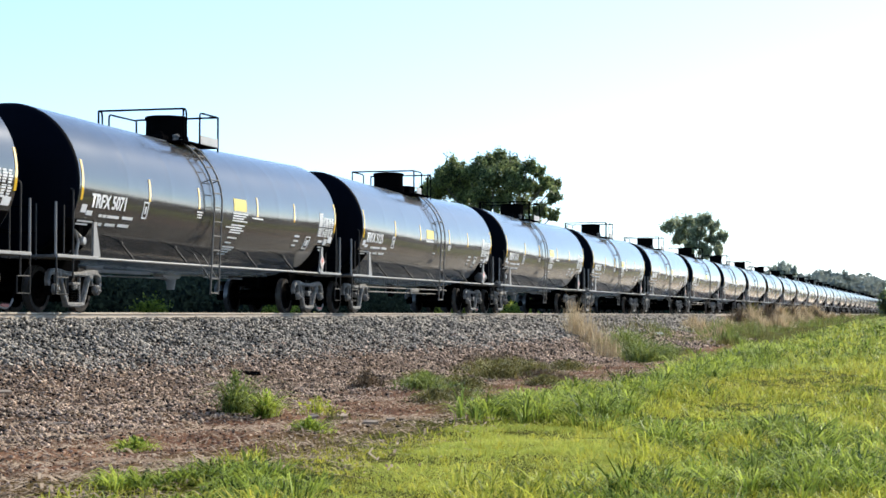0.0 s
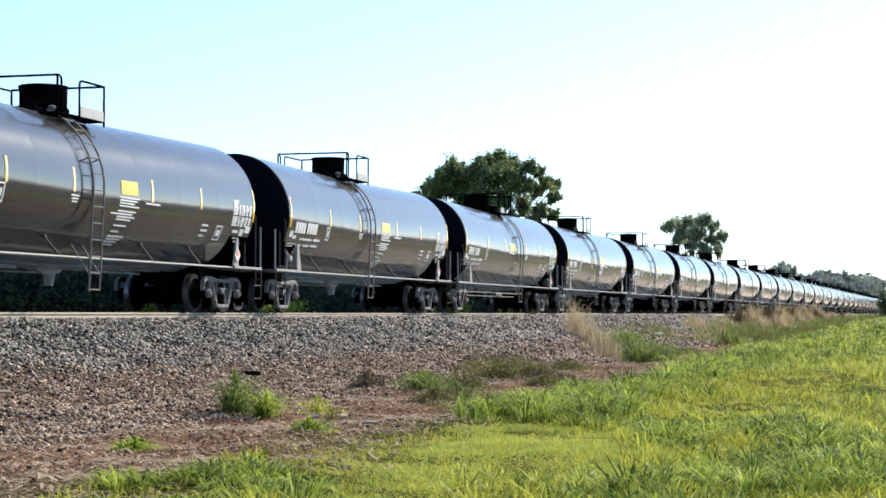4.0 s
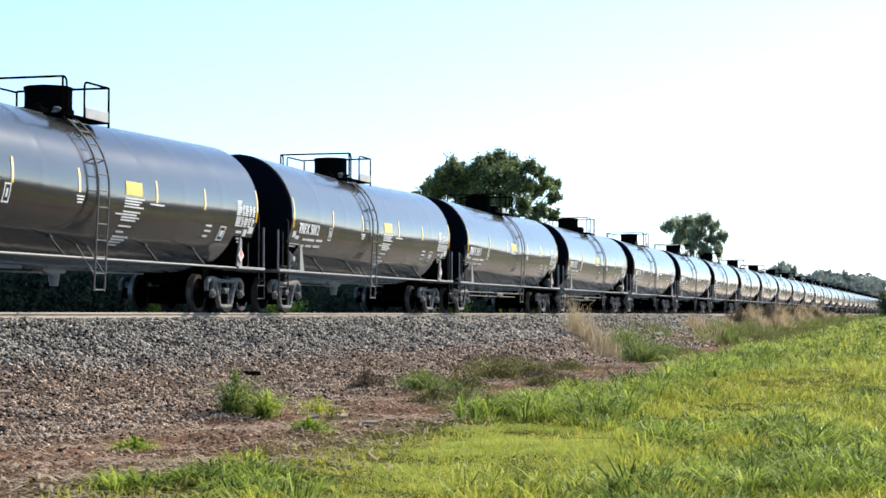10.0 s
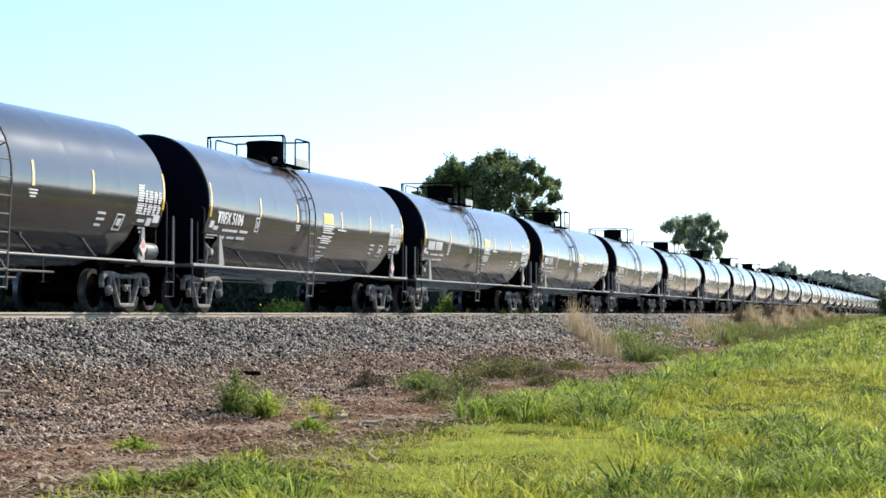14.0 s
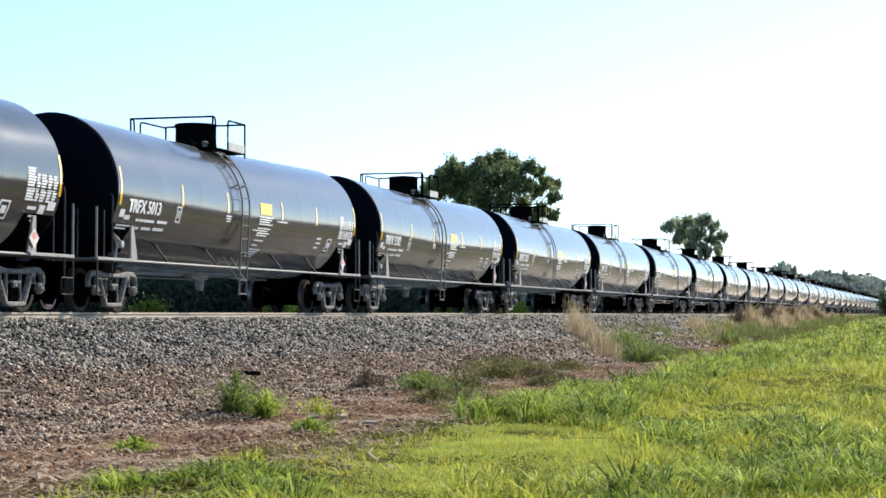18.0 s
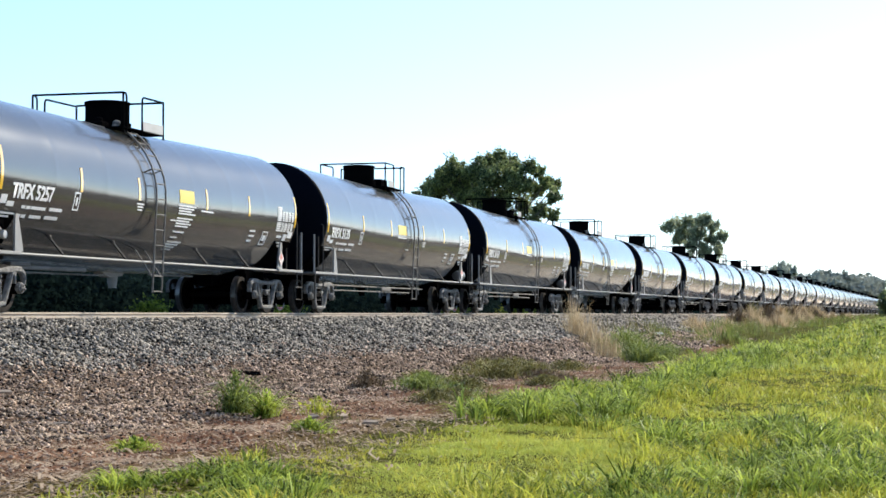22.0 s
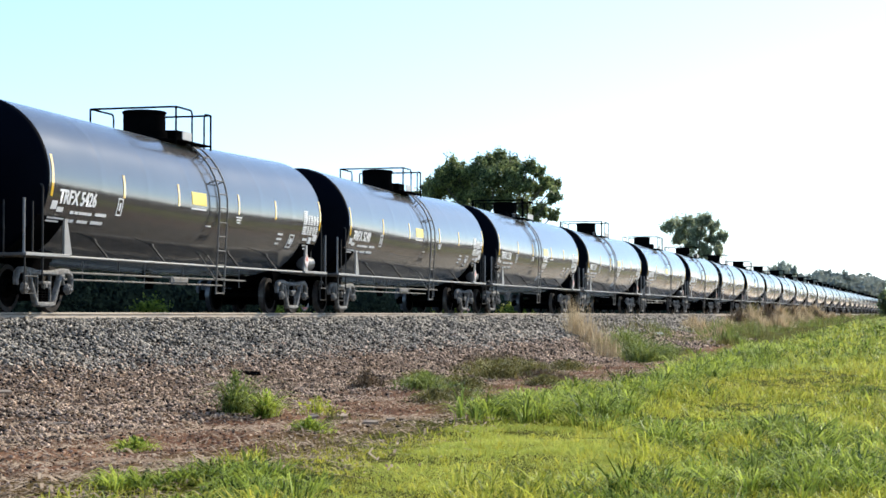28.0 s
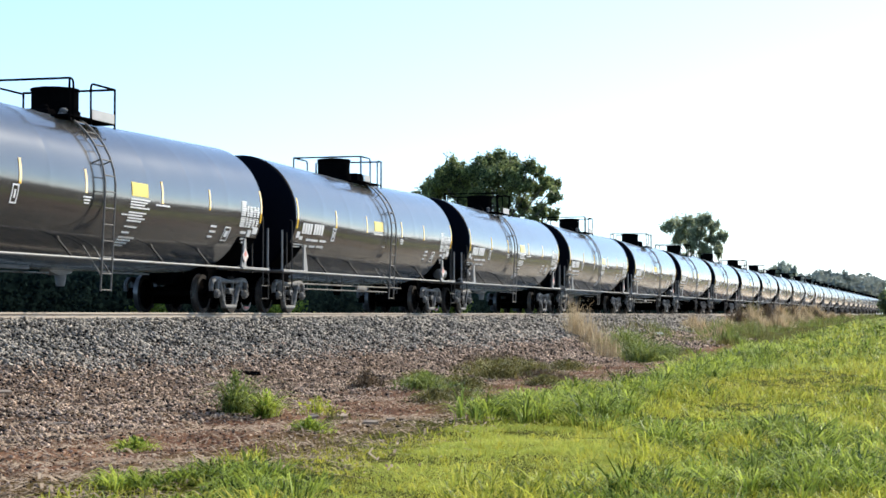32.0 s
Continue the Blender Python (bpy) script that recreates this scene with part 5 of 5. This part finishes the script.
def scrap(name, x, y, size, turn, material, label):
    """A small flat broken piece lying on the slope."""
    rng = random.Random(int(x * 100))
    a, b, c = size
    out = [(-a, -b), (-0.3 * a, -b * 1.2), (a, -0.8 * b), (0.8 * a, b), (-0.2 * a, 0.9 * b), (-a * 0.9, 0.6 * b)]
    n = len(out)
    s = Shape().add([(p, q, z + rng.uniform(-0.2, 0.2) * c) for z in (0, c) for p, q in out], [tuple(range(n))[::-1], tuple(range(n, 2 * n))] + [(i, (i + 1) % n, n + (i + 1) % n, n + i) for i in range(n)])
    ob = new(name, s.mesh(name, material, smooth=False))
    ob.matrix_basis = pose(x, y, float(ground_z(x, y)) + 0.035, 24, rng.uniform(-6, 6), turn)
    tagged(ob, label, "debris")


scrap("wood_scrap", 21.4, 11.95, (0.24, 0.03, 0.03), -68, PALEWOOD, "long pale splintered board on gravel")
scrap("wood_scrap", 27.4, 11.4, (0.15, 0.028, 0.03), -72, PALEWOOD, "grey broken board on gravel")
# black flat piece that stands in for a dark hole in the gravel
scrap("dark_board", 30.7, 12.0, (0.17, 0.05, 0.03), -78, BLACK, "black piece standing in for a dark hole in gravel")
scrap("wood_scrap", 22.3, 7.5, (0.08, 0.04, 0.05), -40, PALEWOOD, "pale wood chip on red earth")
scrap("wood_scrap", 22.0, 7.75, (0.06, 0.03, 0.04), -80, PALEWOOD, "small pale wood chip on red earth")
scrap("wood_scrap", 20.9, 6.65, (0.09, 0.03, 0.03), -70, PALEWOOD, "pale wood chip on red earth")
scrap("wood_scrap", 21.4, 6.55, (0.06, 0.02, 0.03), -66, PALEWOOD, "small pale wood chip on red earth")
scrap("wood_scrap", 19.5, 10.1, (0.18, 0.012, 0.02), -62, PALEWOOD, "thin pale stick on gravel")
scrap("paper_scrap", 81.3, 12.4, (0.26, 0.10, 0.03), -75, WHITE, "white scrap lying on the ballast")

make_tree("broad_tree", 127.3, 31.0, 11.0, 3, 76000, 0.092, "tall spreading green tree behind the train", LEAF,
          [(-5.8, 8.3, 0.50), (-5.0, 8.9, 0.60), (-4.1, 9.6, 0.75), (-3.1, 10.4, 0.73), (-2.1, 10.1, 0.61), (-1.2, 10.6, 0.61), (-0.4, 11.0, 0.57), (0.2, 11.1, 0.53), (0.9, 10.8, 0.57), (1.5, 10.2, 0.49), (2.3, 10.5, 0.49), (2.9, 10.2, 0.45), (3.5, 9.4, 0.49), (4.3, 9.3, 0.45), (4.0, 8.3, 0.53), (2.9, 9.0, 0.57), (1.9, 9.1, 0.65), (0.9, 9.5, 0.81), (-0.4, 9.7, 0.81), (-1.7, 9.2, 0.81), (-3.0, 9.2, 0.81), (-4.3, 8.8, 0.69), (0.4, 8.2, 0.85), (-1.0, 8.2, 0.81), (1.9, 7.8, 0.65), (3.2, 7.3, 0.53), (4.1, 7.1, 0.41), (-2.4, 8.1, 0.73), (0.9, 6.9, 0.73), (2.5, 6.5, 0.53)], 0.3)
make_tree("far_tree", 224.0, 29.4, 11.4, 5, 24000, 0.14, "airy tree beyond the train, green leaves greyed for haze", FARLEAF,
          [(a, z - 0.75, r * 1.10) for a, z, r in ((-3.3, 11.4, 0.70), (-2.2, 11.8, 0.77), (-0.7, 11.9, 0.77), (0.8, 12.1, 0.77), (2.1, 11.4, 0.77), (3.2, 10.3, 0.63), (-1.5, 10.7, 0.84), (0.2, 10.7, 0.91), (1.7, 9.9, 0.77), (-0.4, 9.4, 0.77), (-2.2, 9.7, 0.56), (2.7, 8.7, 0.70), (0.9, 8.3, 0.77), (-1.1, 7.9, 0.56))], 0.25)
make_tree("pale_tree", 350, 29.5, 8.6, 9, 3500, 0.22, "tree far beyond the train, green leaves paled for haze", HAZELEAF, [(-1.7, 8.3, 0.9), (0.1, 8.9, 1.0), (1.6, 8.2, 0.9), (0.2, 7.6, 1.2)], 0.2)
make_tree("dark_tree", 300, 6.9, 5.2, 12, 7000, 0.22, "dark green bushy tree beside the track", LEAF,
          [(-2.2, 2.6, 1.2), (-1.0, 3.3, 1.3), (0.6, 3.5, 1.3), (2.2, 2.9, 1.3), (-2.2, 1.2, 1.3), (-0.2, 1.9, 1.6), (2.0, 1.4, 1.5)], 0.2)
make_hedge("scrub", "scrub behind the track, leaves coloured dark for shade", 18, 260, 21.9, 26.5, 1.5, 140000, 0.095, 21, SCRUB)
# added second row of shade-dark leaves that hides bright sky gaps
make_hedge("back_scrub", "dark leaf backing added to close gaps in the scrub", 18, 300, 27.5, 36, 1.7, 60000, 0.26, 22, SCRUB)
make_woods()


def make_bush(x, y, r, h, n, label):
    """A small leafy bush: sprays of leaves round a few stems."""
    rng = np.random.default_rng(int(x * 7))
    g = float(ground_z(x, y))
    c = rng.normal(size=(26, 3)) * np.array([r * 0.45, r * 0.45, h * 0.2]) + np.array([x, y, g + h * 0.5])
    p = np.repeat(c, n // 26, 0)
    p = p + rng.normal(size=p.shape) * np.array([0.16, 0.16, 0.14])
    V, F = leaves(p[p[:, 2] > g], 0.05, rng)
    bush = new("bush")
    bush.location = (0, 0, 0)
    part("leaves", bulk("leaves", V, F, TUFT), None, bush)
    s = Shape()
    for q in c[:14]:
        s.tube([(x, y, g - 0.05), tuple((q + np.array([x, y, g])) / 2), tuple(q)], 0.015, 4)
    part("stems", s, BARK, bush)
    tagged(bush, label, "bush")


for wx, wy, wr, wh in ((46.5, 21.2, 0.32, 0.95), (57.0, 21.3, 0.7, 1.1), (79.5, 21.4, 1.1, 1.5), (92.0, 21.4, 1.1, 1.4)):
    make_bush(wx, wy, wr, wh, 3800, "sunlit yellow-green bush behind the track")


def make_far_side():
    """Unseen woods added at the field edge behind the viewer, which the barrels mirror."""
    rng = np.random.default_rng(51)
    pts = []
    for i in range(150):
        x, y = rng.uniform(-60, 620), rng.uniform(-64, -52)
        h, w = rng.uniform(4.0, 5.6), rng.uniform(2.2, 3.6)
        for _ in range(7):
            c = np.array([x, y, h * rng.uniform(0.1, 0.8) - 1]) + rng.normal(0, w * 0.4, 3) * np.array([1, 1, 0.3])
            v = rng.normal(size=(60, 3))
            pts.append(c + v / np.linalg.norm(v, axis=1)[:, None] * (w * 0.5 * rng.uniform(0.3, 1, 60))[:, None])
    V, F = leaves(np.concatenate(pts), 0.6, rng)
    tagged(new("field_woods", bulk("field_woods", V, F, SCRUB)), "unseen dark woods added for the barrels to mirror", "woods", kind="stuff")


make_far_side()


# ---- what moves ----
def motions():
    times = sorted([2.0 * i for i in range(17)] + [13.0, 13.5, 14.1, 14.2, 14.267, 14.367, 14.5, 15.0, 17.0, 19.0])
    for k, car in TRAIN:
        s = CAR_ZERO + PITCH * k
        walk(car, [(t, pose(s - travelled(t), TRACK_Y, 0)) for t in times])
        # the wheels roll while the car is near
        a, b = [i for i in range(961) if -8 < s - travelled(i / 30) < 75][:1], [i for i in range(961) if -8 < s - travelled(i / 30) < 75][-1:]
        if not a:
            continue
        steps = sorted({0, 960, *range(a[0], b[0] + 1)})
        for bogie in car.children:
            if not bogie.name.startswith("bogie"):
                continue
            for w in bogie.children:
                if w.name.startswith("wheelset"):
                    x = w.location.x
                    rows = []
                    for i in steps:
                        j = min(max(i, a[0]), b[0])
                        rows.append((i / 30, pose(x, 0, 0.457, 0, -math.degrees(travelled(j / 30) / 0.457) % 360, 0)))
                    walk(w, rows)


motions()
